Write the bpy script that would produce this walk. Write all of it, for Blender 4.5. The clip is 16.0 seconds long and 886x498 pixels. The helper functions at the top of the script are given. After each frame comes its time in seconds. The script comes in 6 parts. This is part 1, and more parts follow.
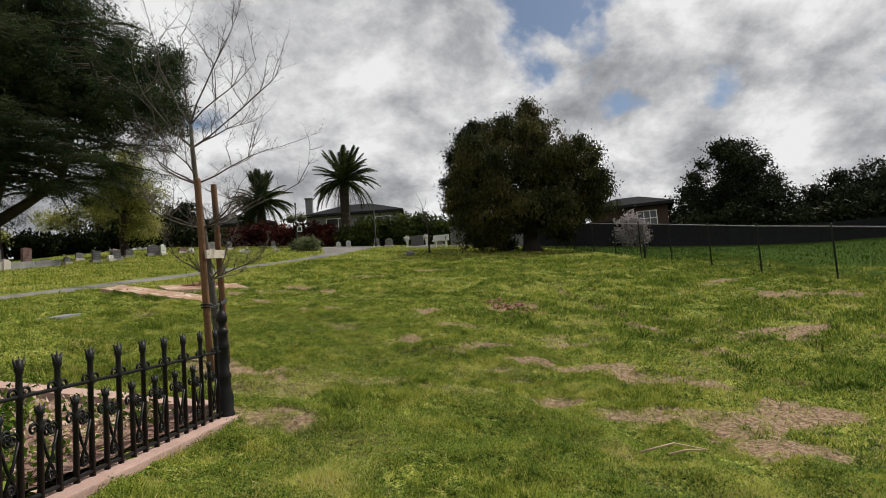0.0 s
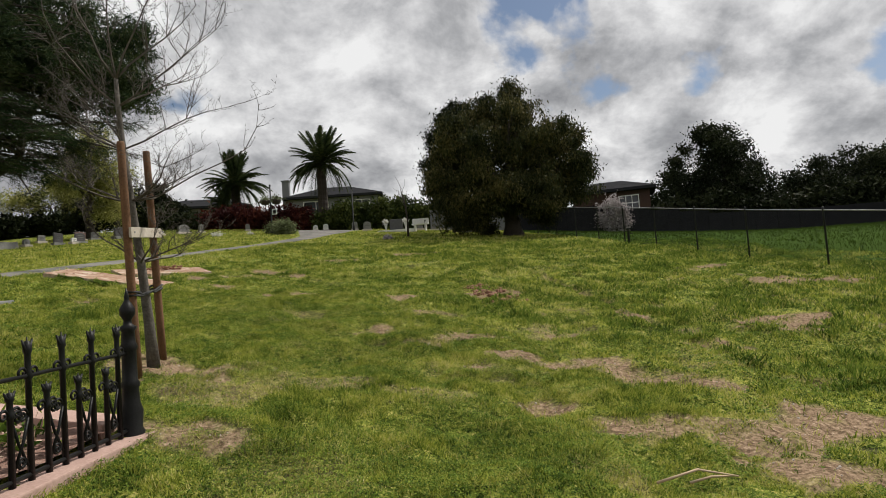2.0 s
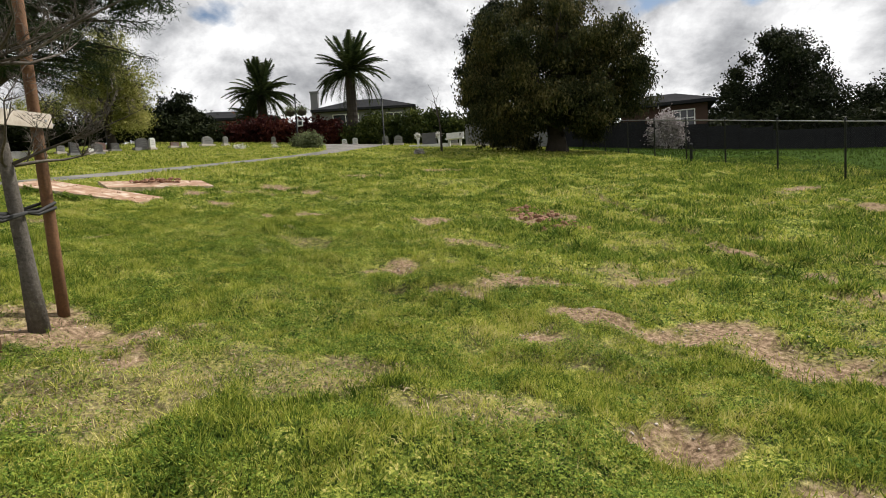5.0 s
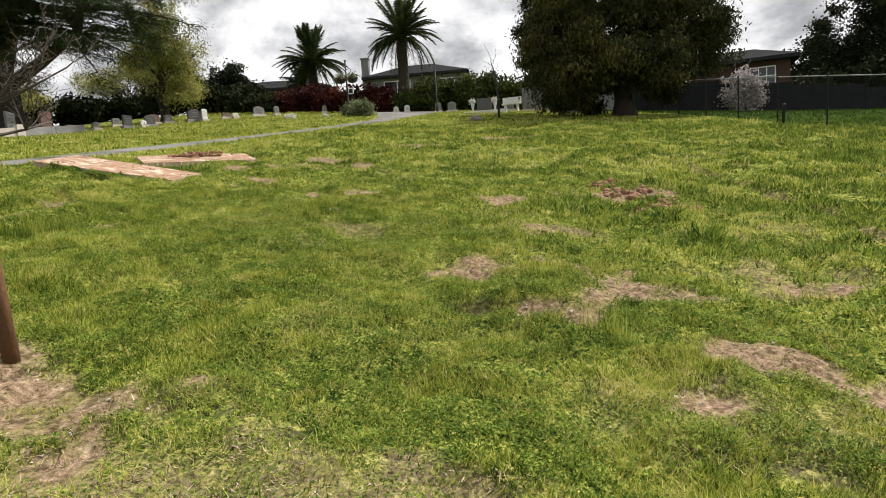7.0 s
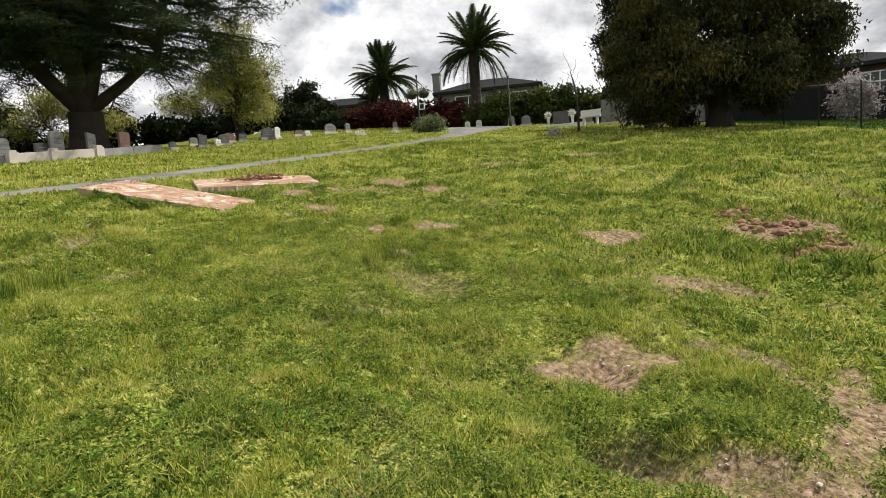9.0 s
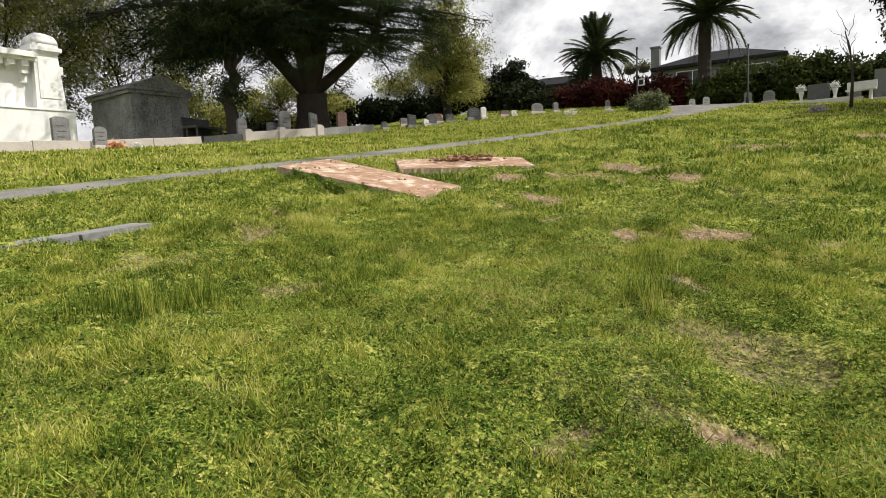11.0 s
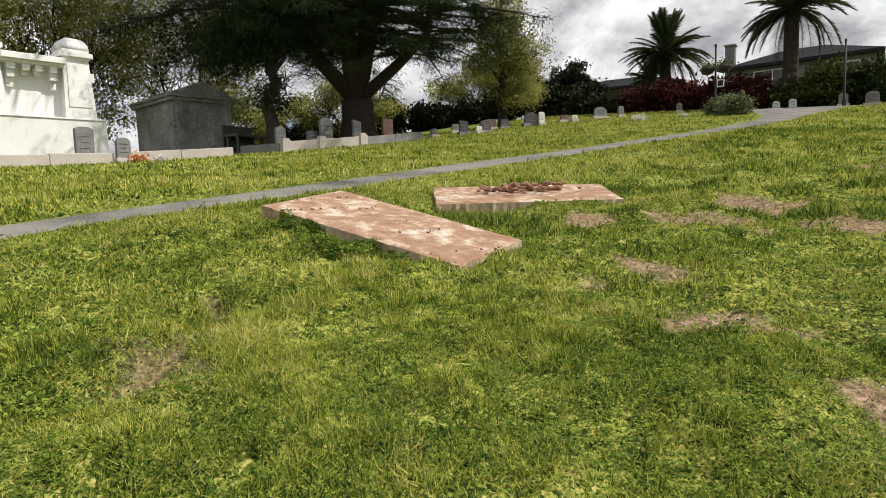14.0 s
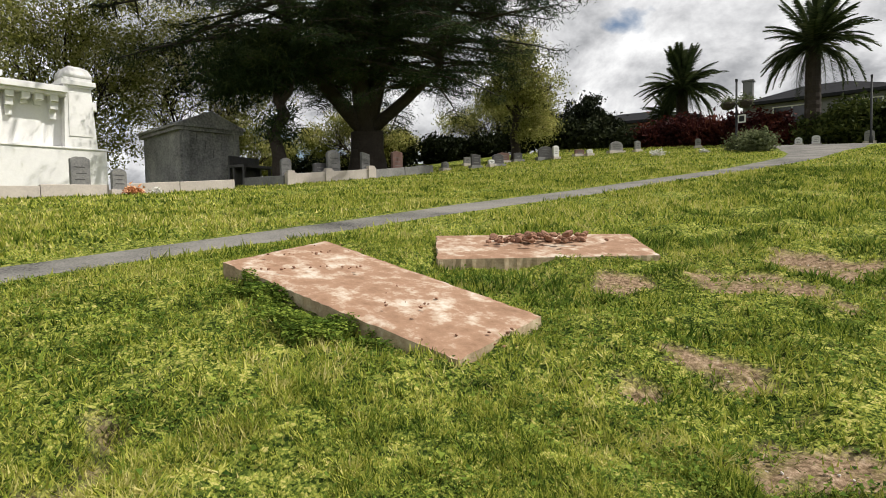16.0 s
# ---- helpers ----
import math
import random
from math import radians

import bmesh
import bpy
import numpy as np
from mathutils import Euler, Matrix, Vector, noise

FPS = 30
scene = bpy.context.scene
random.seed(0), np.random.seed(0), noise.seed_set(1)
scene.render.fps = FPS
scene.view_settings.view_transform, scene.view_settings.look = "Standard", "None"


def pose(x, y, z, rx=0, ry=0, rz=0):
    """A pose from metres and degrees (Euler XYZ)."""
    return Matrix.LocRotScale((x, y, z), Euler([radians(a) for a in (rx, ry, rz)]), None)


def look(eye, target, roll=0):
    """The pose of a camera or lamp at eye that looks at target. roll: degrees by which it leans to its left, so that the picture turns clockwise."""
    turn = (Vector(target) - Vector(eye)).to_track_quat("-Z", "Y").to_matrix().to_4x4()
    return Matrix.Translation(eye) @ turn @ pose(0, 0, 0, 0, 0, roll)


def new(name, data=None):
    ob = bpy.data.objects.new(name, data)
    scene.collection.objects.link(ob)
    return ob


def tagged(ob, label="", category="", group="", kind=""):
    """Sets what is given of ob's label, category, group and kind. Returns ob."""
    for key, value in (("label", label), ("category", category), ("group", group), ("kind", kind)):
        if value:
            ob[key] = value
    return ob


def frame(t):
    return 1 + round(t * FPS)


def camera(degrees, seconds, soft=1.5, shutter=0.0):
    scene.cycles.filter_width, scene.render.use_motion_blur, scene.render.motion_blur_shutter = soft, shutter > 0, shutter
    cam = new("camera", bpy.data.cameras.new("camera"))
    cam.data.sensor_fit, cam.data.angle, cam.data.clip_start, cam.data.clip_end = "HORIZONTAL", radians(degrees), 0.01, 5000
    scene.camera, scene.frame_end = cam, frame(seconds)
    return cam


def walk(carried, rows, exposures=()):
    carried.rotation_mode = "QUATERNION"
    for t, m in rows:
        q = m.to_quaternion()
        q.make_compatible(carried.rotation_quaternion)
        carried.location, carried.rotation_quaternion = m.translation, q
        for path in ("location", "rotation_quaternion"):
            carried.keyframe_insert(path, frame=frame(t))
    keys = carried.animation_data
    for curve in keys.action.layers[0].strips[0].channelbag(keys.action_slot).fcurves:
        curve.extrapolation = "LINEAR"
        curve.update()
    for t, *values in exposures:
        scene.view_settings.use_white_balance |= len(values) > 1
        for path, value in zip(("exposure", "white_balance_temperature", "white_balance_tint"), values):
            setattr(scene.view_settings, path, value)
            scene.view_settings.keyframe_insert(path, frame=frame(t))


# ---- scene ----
cam = camera(73.8, 16.0, soft=0.9)
EXPOSURE = 0.28
PATH = [
    (0, (-0.128, -0.543, 1.839), (-0.205, 1.449, 2.0), -4.3),
    (0.5, (-0.147, -0.46, 1.857), (-0.166, 1.535, 1.994), -4.4),
    (1, (-0.076, -0.233, 1.82), (-0.072, 1.764, 1.934), -4.3),
    (1.5, (0.0, 0.105, 1.826), (0.009, 2.102, 1.932), -4.3),
    (2, (-0.069, 0.548, 1.851), (-0.085, 2.545, 1.956), -4.2),
    (2.5, (0.034, 0.994, 1.82), (-0.003, 2.992, 1.915), -4.2),
    (3, (0.093, 1.512, 1.82), (0.058, 3.51, 1.883), -4.4),
    (3.5, (0.119, 1.982, 1.831), (0.083, 3.981, 1.837), -4.3),
    (4, (0.21, 2.487, 1.806), (0.131, 4.485, 1.763), -4.0),
    (4.2, (0.153, 2.649, 1.816), (0.059, 4.646, 1.751), -3.8),
    (6.3, (-0.625, 4.288, 1.977), (-0.883, 6.255, 1.719), -3.2),
    (6.5, (-0.633, 4.48, 1.981), (-0.914, 6.443, 1.724), -3.3),
    (7, (-0.663, 4.876, 2.028), (-0.985, 6.833, 1.769), -3.8),
    (7.5, (-0.87, 5.288, 2.09), (-1.247, 7.237, 1.845), -4.0),
    (8, (-0.886, 5.751, 2.075), (-1.311, 7.692, 1.847), -3.9),
    (8.5, (-0.967, 6.217, 2.164), (-1.443, 8.148, 1.954), -4.0),
    (9, (-1.241, 6.64, 2.245), (-1.786, 8.554, 2.049), -4.0),
    (9.5, (-1.381, 7.141, 2.234), (-2.083, 9.003, 2.039), -3.3),
    (10, (-1.68, 7.59, 2.294), (-2.475, 9.414, 2.09), -2.9),
    (10.2, (-1.872, 7.776, 2.313), (-2.748, 9.562, 2.107), -2.8),
    (12.3, (-3.144, 9.534, 2.547), (-4.422, 11.055, 2.318), -2.0),
    (12.5, (-3.235, 9.717, 2.64), (-4.513, 11.239, 2.415), -2.1),
    (13, (-3.545, 10.086, 2.677), (-4.814, 11.617, 2.462), -2.2),
    (13.5, (-3.885, 10.399, 2.821), (-5.157, 11.929, 2.616), -2.4),
    (14, (-4.097, 10.835, 2.829), (-5.373, 12.362, 2.628), -2.0),
    (14.5, (-4.28, 11.171, 2.911), (-5.554, 12.701, 2.724), -1.6),
    (15, (-4.646, 11.468, 2.952), (-5.927, 12.996, 2.793), -1.2),
    (15.5, (-4.781, 11.661, 3.026), (-6.076, 13.179, 2.899), -1.1),
    (16, (-4.795, 11.847, 3.061), (-6.104, 13.356, 2.963), -1.2),
]
walk(cam, [(t, look(e, g, r)) for t, e, g, r in PATH], exposures=[(0.0, EXPOSURE - 0.36), (3.5, EXPOSURE - 0.22), (6.5, EXPOSURE + 0.2), (9.0, EXPOSURE + 0.18), (12.5, EXPOSURE), (16.0, EXPOSURE - 0.08)])

# ---- light ----
SUN_AZ, SUN_EL = radians(38), radians(52)
sun_dir = Vector((math.cos(SUN_AZ) * math.cos(SUN_EL), math.sin(SUN_AZ) * math.cos(SUN_EL), math.sin(SUN_EL)))
sun = new("sun", bpy.data.lights.new("sun", "SUN"))
sun.data.energy, sun.data.angle, sun.data.color = 4.9, radians(0.6), (1.0, 0.95, 0.87)
sun.matrix_world = look((0, 0, 60), Vector((0, 0, 60)) - sun_dir)


def nodes_of(tree):
    def add(kind, **values):
        n = tree.nodes.new(kind)
        for k, v in values.items():
            if k in n.inputs:
                n.inputs[k].default_value = v
        return n
    return add


def ramp_of(add, stops):
    r = add("ShaderNodeValToRGB")
    while len(r.color_ramp.elements) < len(stops):
        r.color_ramp.elements.new(0.5)
    for e, (p, c) in zip(r.color_ramp.elements, stops):
        e.position, e.color = p, (*c, 1)
    return r


def build_world():
    w = bpy.data.worlds.new("sky")
    scene.world = w
    w.use_nodes = True
    tree = w.node_tree
    tree.nodes.clear()
    add, link = nodes_of(tree), tree.links.new
    sky = add("ShaderNodeTexSky")
    sky.sky_type, sky.sun_disc = "NISHITA", False
    sky.sun_elevation, sky.sun_rotation = SUN_EL, radians(90) - SUN_AZ
    dim = add("ShaderNodeVectorMath")
    dim.operation = "SCALE"
    dim.inputs["Scale"].default_value = 0.075
    link(sky.outputs[0], dim.inputs[0])
    co = add("ShaderNodeTexCoord")
    sep = add("ShaderNodeSeparateXYZ")
    link(co.outputs["Generated"], sep.inputs[0])
    up = add("ShaderNodeMath")
    up.operation = "ADD"
    up.inputs[1].default_value = 0.6
    link(sep.outputs[2], up.inputs[0])
    hi = add("ShaderNodeMath")
    hi.operation = "MAXIMUM"
    hi.inputs[1].default_value = 0.06
    link(up.outputs[0], hi.inputs[0])
    flat = add("ShaderNodeCombineXYZ")
    for k in (0, 1):
        d = add("ShaderNodeMath")
        d.operation = "DIVIDE"
        link(sep.outputs[k], d.inputs[0])
        link(hi.outputs[0], d.inputs[1])
        link(d.outputs[0], flat.inputs[k])
    shift = add("ShaderNodeVectorMath")
    shift.operation = "ADD"
    shift.inputs[1].default_value = (CLOUD_X, CLOUD_Y, 0.0)
    link(flat.outputs[0], shift.inputs[0])
    cover = add("ShaderNodeTexNoise", Scale=2.2, Detail=10.0, Roughness=0.52, Distortion=0.1)
    link(shift.outputs[0], cover.inputs["Vector"])
    cloud = ramp_of(add, [(0.35, (0, 0, 0)), (0.385, (1, 1, 1))])
    link(cover.outputs[0], cloud.inputs[0])
    tone = add("ShaderNodeTexNoise", Scale=5.0, Detail=10.0, Roughness=0.6, Distortion=0.15)
    link(shift.outputs[0], tone.inputs["Vector"])
    shade = ramp_of(add, [(0.3, (0.24, 0.245, 0.26)), (0.41, (0.42, 0.425, 0.44)), (0.5, (0.64, 0.64, 0.65)), (0.6, (0.89, 0.89, 0.89))])
    link(tone.outputs[0], shade.inputs[0])
    mix = add("ShaderNodeMix")
    mix.data_type = "RGBA"
    link(cloud.outputs[0], mix.inputs[0])
    link(dim.outputs[0], mix.inputs[6])
    link(shade.outputs[0], mix.inputs[7])
    bg = add("ShaderNodeBackground", Strength=1.0)
    link(mix.outputs[2], bg.inputs[0])
    out = add("ShaderNodeOutputWorld")
    link(bg.outputs[0], out.inputs[0])


CLOUD_X, CLOUD_Y = 2.3, 0.7
build_world()


# ---- materials ----
def surface(name, stops, fine=30.0, coarse=3.0, rough=0.85, bump=0.3, metal=0.0, world=False, spec=0.3):
    m = bpy.data.materials.new(name)
    m.use_nodes = True
    tree = m.node_tree
    add, link = nodes_of(tree), tree.links.new
    p = tree.nodes["Principled BSDF"]
    p.inputs["Roughness"].default_value, p.inputs["Metallic"].default_value = rough, metal
    p.inputs["Specular IOR Level"].default_value = spec
    if world:
        src = add("ShaderNodeNewGeometry").outputs["Position"]
    else:
        src = add("ShaderNodeTexCoord").outputs["Object"]
    a = add("ShaderNodeTexNoise", Scale=coarse, Detail=6.0, Roughness=0.65)
    b = add("ShaderNodeTexNoise", Scale=fine, Detail=5.0, Roughness=0.7)
    link(src, a.inputs["Vector"])
    link(src, b.inputs["Vector"])
    mx = add("ShaderNodeMath")
    mx.operation = "MULTIPLY_ADD"
    mx.inputs[1].default_value = 0.5
    half = add("ShaderNodeMath")
    half.operation = "MULTIPLY"
    half.inputs[1].default_value = 0.5
    link(a.outputs[0], mx.inputs[0])
    link(b.outputs[0], half.inputs[0])
    link(half.outputs[0], mx.inputs[2])
    r = ramp_of(add, stops)
    link(mx.outputs[0], r.inputs[0])
    link(r.outputs[0], p.inputs["Base Color"])
    bp = add("ShaderNodeBump", Strength=bump, Distance=0.02)
    link(b.outputs[0], bp.inputs["Height"])
    link(bp.outputs[0], p.inputs["Normal"])
    return m


def foliage(name, stops, glow=0.3, patch=None, rough=0.6, grain=0.0, grain_size=7.0, scatter=0.55):
    """Leaves and blades: the colour varies leaf by leaf and, more slowly, over the place."""
    m = bpy.data.materials.new(name)
    m.use_nodes = True
    tree = m.node_tree
    add, link = nodes_of(tree), tree.links.new
    p = tree.nodes["Principled BSDF"]
    p.inputs["Roughness"].default_value = rough
    p.inputs["Specular IOR Level"].default_value = 0.03
    g = add("ShaderNodeNewGeometry")
    n = add("ShaderNodeTexNoise", Scale=patch or 0.6, Detail=3.0, Roughness=0.6)
    link(g.outputs["Position"], n.inputs["Vector"])
    k = add("ShaderNodeMath")
    k.operation = "MULTIPLY_ADD"
    k.inputs[1].default_value = 1.5
    link(n.outputs[0], k.inputs[0])
    h = add("ShaderNodeMath")
    h.operation = "MULTIPLY_ADD"
    h.inputs[1].default_value, h.inputs[2].default_value = scatter, -0.245 - scatter / 2
    link(g.outputs["Random Per Island"], h.inputs[0])
    link(h.outputs[0], k.inputs[2])
    r = ramp_of(add, stops)
    value = k.outputs[0]
    if grain:
        fine = add("ShaderNodeTexNoise", Scale=grain_size, Detail=4.0, Roughness=0.65)
        link(g.outputs["Position"], fine.inputs["Vector"])
        centred = add("ShaderNodeMath")
        centred.operation = "SUBTRACT"
        centred.inputs[1].default_value = 0.5
        link(fine.outputs[0], centred.inputs[0])
        both = add("ShaderNodeMath")
        both.operation = "MULTIPLY_ADD"
        both.inputs[1].default_value = grain
        link(centred.outputs[0], both.inputs[0])
        link(value, both.inputs[2])
        value = both.outputs[0]
    link(value, r.inputs[0])
    link(r.outputs[0], p.inputs["Base Color"])
    t = add("ShaderNodeBsdfTranslucent")
    link(r.outputs[0], t.inputs[0])
    ms = add("ShaderNodeMixShader")
    ms.inputs[0].default_value = glow
    link(p.outputs[0], ms.inputs[1])
    link(t.outputs[0], ms.inputs[2])
    link(ms.outputs[0], tree.nodes["Material Output"].inputs[0])
    return m


def ground_material():
    m = surface("turf_and_earth", [(0.32, (0.014, 0.022, 0.006)), (0.46, (0.05, 0.07, 0.014)), (0.57, (0.12, 0.14, 0.03)), (0.7, (0.22, 0.19, 0.065))], 38.0, 1.6, 0.98, 0.7, world=True, spec=0.02)
    tree = m.node_tree
    add, link = nodes_of(tree), tree.links.new
    p = tree.nodes["Principled BSDF"]
    place = add("ShaderNodeNewGeometry").outputs["Position"]
    total = None
    for size, weight in ((75.0, 0.34), (26.0, 0.26), (8.0, 0.16), (1.3, 0.24)):
        if size > 2:
            cell = add("ShaderNodeTexVoronoi", Scale=size)
            link(place, cell.inputs["Vector"])
            pick = add("ShaderNodeSeparateColor")
            link(cell.outputs["Color"], pick.inputs[0])
            value = pick.outputs[0]
        else:
            patch = add("ShaderNodeTexNoise", Scale=size, Detail=5.0, Roughness=0.65)
            link(place, patch.inputs["Vector"])
            value = patch.outputs[0]
        term = add("ShaderNodeMath")
        term.operation = "MULTIPLY_ADD"
        term.inputs[1].default_value, term.inputs[2].default_value = weight, 0.0
        link(value, term.inputs[0])
        if total is not None:
            link(total, term.inputs[2])
        total = term.outputs[0]
    leafy = ramp_of(add, [(0.28, (0.012, 0.022, 0.005)), (0.42, (0.05, 0.075, 0.013)), (0.55, (0.14, 0.17, 0.03)), (0.68, (0.28, 0.29, 0.06)), (0.8, (0.42, 0.37, 0.13))])
    link(total, leafy.inputs[0])
    old = leafy.outputs[0]
    at = add("ShaderNodeAttribute")
    at.attribute_name = "bare"
    geo = add("ShaderNodeNewGeometry")
    n = add("ShaderNodeTexNoise", Scale=22.0, Detail=8.0, Roughness=0.75)
    link(geo.outputs["Position"], n.inputs["Vector"])
    soil = ramp_of(add, [(0.32, (0.04, 0.026, 0.016)), (0.45, (0.135, 0.092, 0.057)), (0.57, (0.29, 0.205, 0.138)), (0.71, (0.5, 0.4, 0.3))])
    link(n.outputs[0], soil.inputs[0])
    mx = add("ShaderNodeMix")
    mx.data_type = "RGBA"
    link(at.outputs["Fac"], mx.inputs[0])
    link(old, mx.inputs[6])
    link(soil.outputs[0], mx.inputs[7])
    field = add("ShaderNodeAttribute")
    field.attribute_name = "meadow"
    far = add("ShaderNodeMix")
    far.data_type = "RGBA"
    far.inputs[7].default_value = (0.035, 0.065, 0.008, 1)
    link(field.outputs["Fac"], far.inputs[0])
    link(mx.outputs[2], far.inputs[6])
    link(far.outputs[2], p.inputs["Base Color"])
    return m


M = {}
M["ground"] = ground_material()
M["grass"] = foliage("grass_blades", [(0.0, (0.035, 0.07, 0.01)), (0.28, (0.125, 0.18, 0.024)), (0.52, (0.3, 0.34, 0.05)), (0.78, (0.46, 0.45, 0.1)), (1.05, (0.58, 0.52, 0.22))], 0.35, 0.8, grain=1.6, grain_size=5.0, scatter=0.75)
M["clover"] = foliage("dark_clover", [(0.0, (0.022, 0.048, 0.008)), (0.5, (0.09, 0.15, 0.022)), (1.0, (0.26, 0.32, 0.055))], 0.3, 1.5, grain=1.2, grain_size=7.0, scatter=0.8)
M["field"] = foliage("field_grass", [(0.1, (0.02, 0.04, 0.005)), (0.6, (0.045, 0.08, 0.009)), (1.0, (0.08, 0.12, 0.016))], 0.2, 0.4)
M["straw"] = foliage("dry_straw", [(0.1, (0.3, 0.2, 0.135)), (0.5, (0.48, 0.36, 0.25)), (1.0, (0.66, 0.55, 0.42))], 0.1, 2.0)
M["path"] = surface("worn_asphalt", [(0.38, (0.045, 0.044, 0.043)), (0.45, (0.12, 0.116, 0.108)), (0.55, (0.185, 0.176, 0.162)), (0.7, (0.25, 0.238, 0.215))], 30.0, 0.7, 0.95, 0.3, world=True, spec=0.05)
M["concrete"] = surface("dirty_concrete", [(0.36, (0.19, 0.11, 0.065)), (0.5, (0.28, 0.17, 0.11)), (0.55, (0.38, 0.285, 0.21)), (0.63, (0.52, 0.46, 0.39))], 6.5, 1.9, 0.95, 0.5, world=True)
M["form"] = surface("earth_stained_edge_concrete", [(0.35, (0.2, 0.145, 0.09)), (0.5, (0.36, 0.28, 0.18)), (0.65, (0.55, 0.47, 0.34))], 14.0, 2.0, 0.95, 0.4, world=True)
M["clod"] = surface("red_earth_clods", [(0.3, (0.12, 0.06, 0.04)), (0.7, (0.36, 0.2, 0.13))], 20.0, 4.0, 0.98, 0.8)
M["pink"] = surface("pink_concrete_kerb", [(0.3, (0.27, 0.17, 0.14)), (0.7, (0.46, 0.32, 0.27))], 40.0, 2.5, 0.85, 0.25)
M["iron"] = surface("black_painted_iron", [(0.3, (0.005, 0.005, 0.005)), (0.7, (0.014, 0.014, 0.014))], 60.0, 8.0, 0.45, 0.15, 0.0, spec=0.18)
M["stake"] = surface("treated_stake_wood", [(0.3, (0.06, 0.03, 0.015)), (0.7, (0.2, 0.1, 0.048))], 45.0, 3.0, 0.8, 0.4)
M["board"] = surface("weathered_board", [(0.3, (0.3, 0.25, 0.2)), (0.7, (0.55, 0.5, 0.43))], 30.0, 4.0, 0.85, 0.4)
M["bark"] = surface("grey_bark", [(0.3, (0.04, 0.034, 0.028)), (0.55, (0.11, 0.097, 0.083)), (0.75, (0.24, 0.22, 0.19))], 40.0, 5.0, 0.9, 0.6)
M["twig"] = surface("grey_twigs", [(0.3, (0.03, 0.025, 0.022)), (0.55, (0.1, 0.085, 0.072)), (0.75, (0.28, 0.25, 0.21))], 30.0, 2.0, 0.85, 0.3)
M["darkbark"] = surface("dark_bark", [(0.3, (0.022, 0.018, 0.015)), (0.7, (0.068, 0.054, 0.044))], 12.0, 2.0, 0.95, 0.8)
M["rubber"] = surface("black_rubber", [(0.3, (0.015, 0.015, 0.015)), (0.7, (0.03, 0.03, 0.03))], 30.0, 5.0, 0.7, 0.1)
M["tombstone"] = surface("stained_pale_stone", [(0.35, (0.12, 0.12, 0.125)), (0.5, (0.34, 0.335, 0.33)), (0.65, (0.58, 0.57, 0.55))], 9.0, 0.7, 0.9, 0.4)
M["mulch"] = surface("leaf_mulch", [(0.3, (0.08, 0.045, 0.035)), (0.5, (0.22, 0.13, 0.1)), (0.7, (0.42, 0.3, 0.24))], 35.0, 6.0, 0.95, 0.9, world=True)
M["white"] = surface("white_painted_stone", [(0.3, (0.68, 0.67, 0.66)), (0.7, (0.8, 0.795, 0.785))], 12.0, 1.0, 0.75, 0.15)
M["kerbstone"] = surface("grey_kerb_stone", [(0.3, (0.36, 0.32, 0.29)), (0.7, (0.56, 0.5, 0.45))], 18.0, 1.2, 0.9, 0.3)
M["stone"] = surface("weathered_grey_stone", [(0.3, (0.09, 0.09, 0.09)), (0.7, (0.29, 0.285, 0.275))], 16.0, 1.5, 0.85, 0.4)
M["darkstone"] = surface("dark_granite", [(0.3, (0.03, 0.03, 0.032)), (0.7, (0.1, 0.095, 0.095))], 50.0, 4.0, 0.35, 0.05, spec=0.5)
M["redstone"] = surface("brown_granite", [(0.3, (0.09, 0.05, 0.04)), (0.7, (0.2, 0.11, 0.09))], 50.0, 4.0, 0.4, 0.05, spec=0.5)
M["palestone"] = surface("pale_marble", [(0.3, (0.5, 0.5, 0.49)), (0.7, (0.75, 0.74, 0.72))], 20.0, 3.0, 0.6, 0.1)
M["wire"] = surface("dark_wire", [(0.3, (0.02, 0.021, 0.023)), (0.7, (0.04, 0.04, 0.042))], 30.0, 5.0, 0.7, 0.05, 0.0, spec=0.1)
M["steel"] = surface("dull_galvanised_steel", [(0.3, (0.2, 0.2, 0.21)), (0.7, (0.36, 0.36, 0.37))], 30.0, 5.0, 0.6, 0.05, 0.5)
M["darkpost"] = surface("dark_fence_posts", [(0.3, (0.02, 0.022, 0.024)), (0.7, (0.045, 0.046, 0.048))], 30.0, 5.0, 0.7, 0.05, 0.0, spec=0.15)
M["screen"] = surface("dark_mesh_screen", [(0.3, (0.01, 0.01, 0.012)), (0.7, (0.024, 0.024, 0.027))], 20.0, 1.0, 0.95, 0.1, spec=0.05)
M["roof"] = surface("grey_shingle_roof", [(0.3, (0.014, 0.015, 0.017)), (0.7, (0.034, 0.034, 0.037))], 8.0, 1.0, 0.98, 0.4, spec=0.03)
M["siding"] = surface("grey_siding", [(0.3, (0.13, 0.13, 0.135)), (0.7, (0.2, 0.2, 0.2))], 10.0, 1.0, 0.85, 0.1)
M["brownwall"] = surface("brown_stucco", [(0.3, (0.045, 0.026, 0.019)), (0.7, (0.08, 0.047, 0.033))], 10.0, 1.0, 0.9, 0.2)
M["trim"] = surface("white_trim", [(0.3, (0.62, 0.61, 0.58)), (0.7, (0.78, 0.77, 0.74))], 10.0, 1.0, 0.7, 0.05)
M["glass"] = surface("window_glass", [(0.3, (0.015, 0.017, 0.02)), (0.7, (0.03, 0.033, 0.036))], 2.0, 0.5, 0.08, 0.0, spec=0.6)
M["pepper"] = foliage("olive_leaves", [(0.1, (0.014, 0.02, 0.009)), (0.5, (0.04, 0.046, 0.018)), (0.9, (0.14, 0.12, 0.045))], 0.18, 0.35)
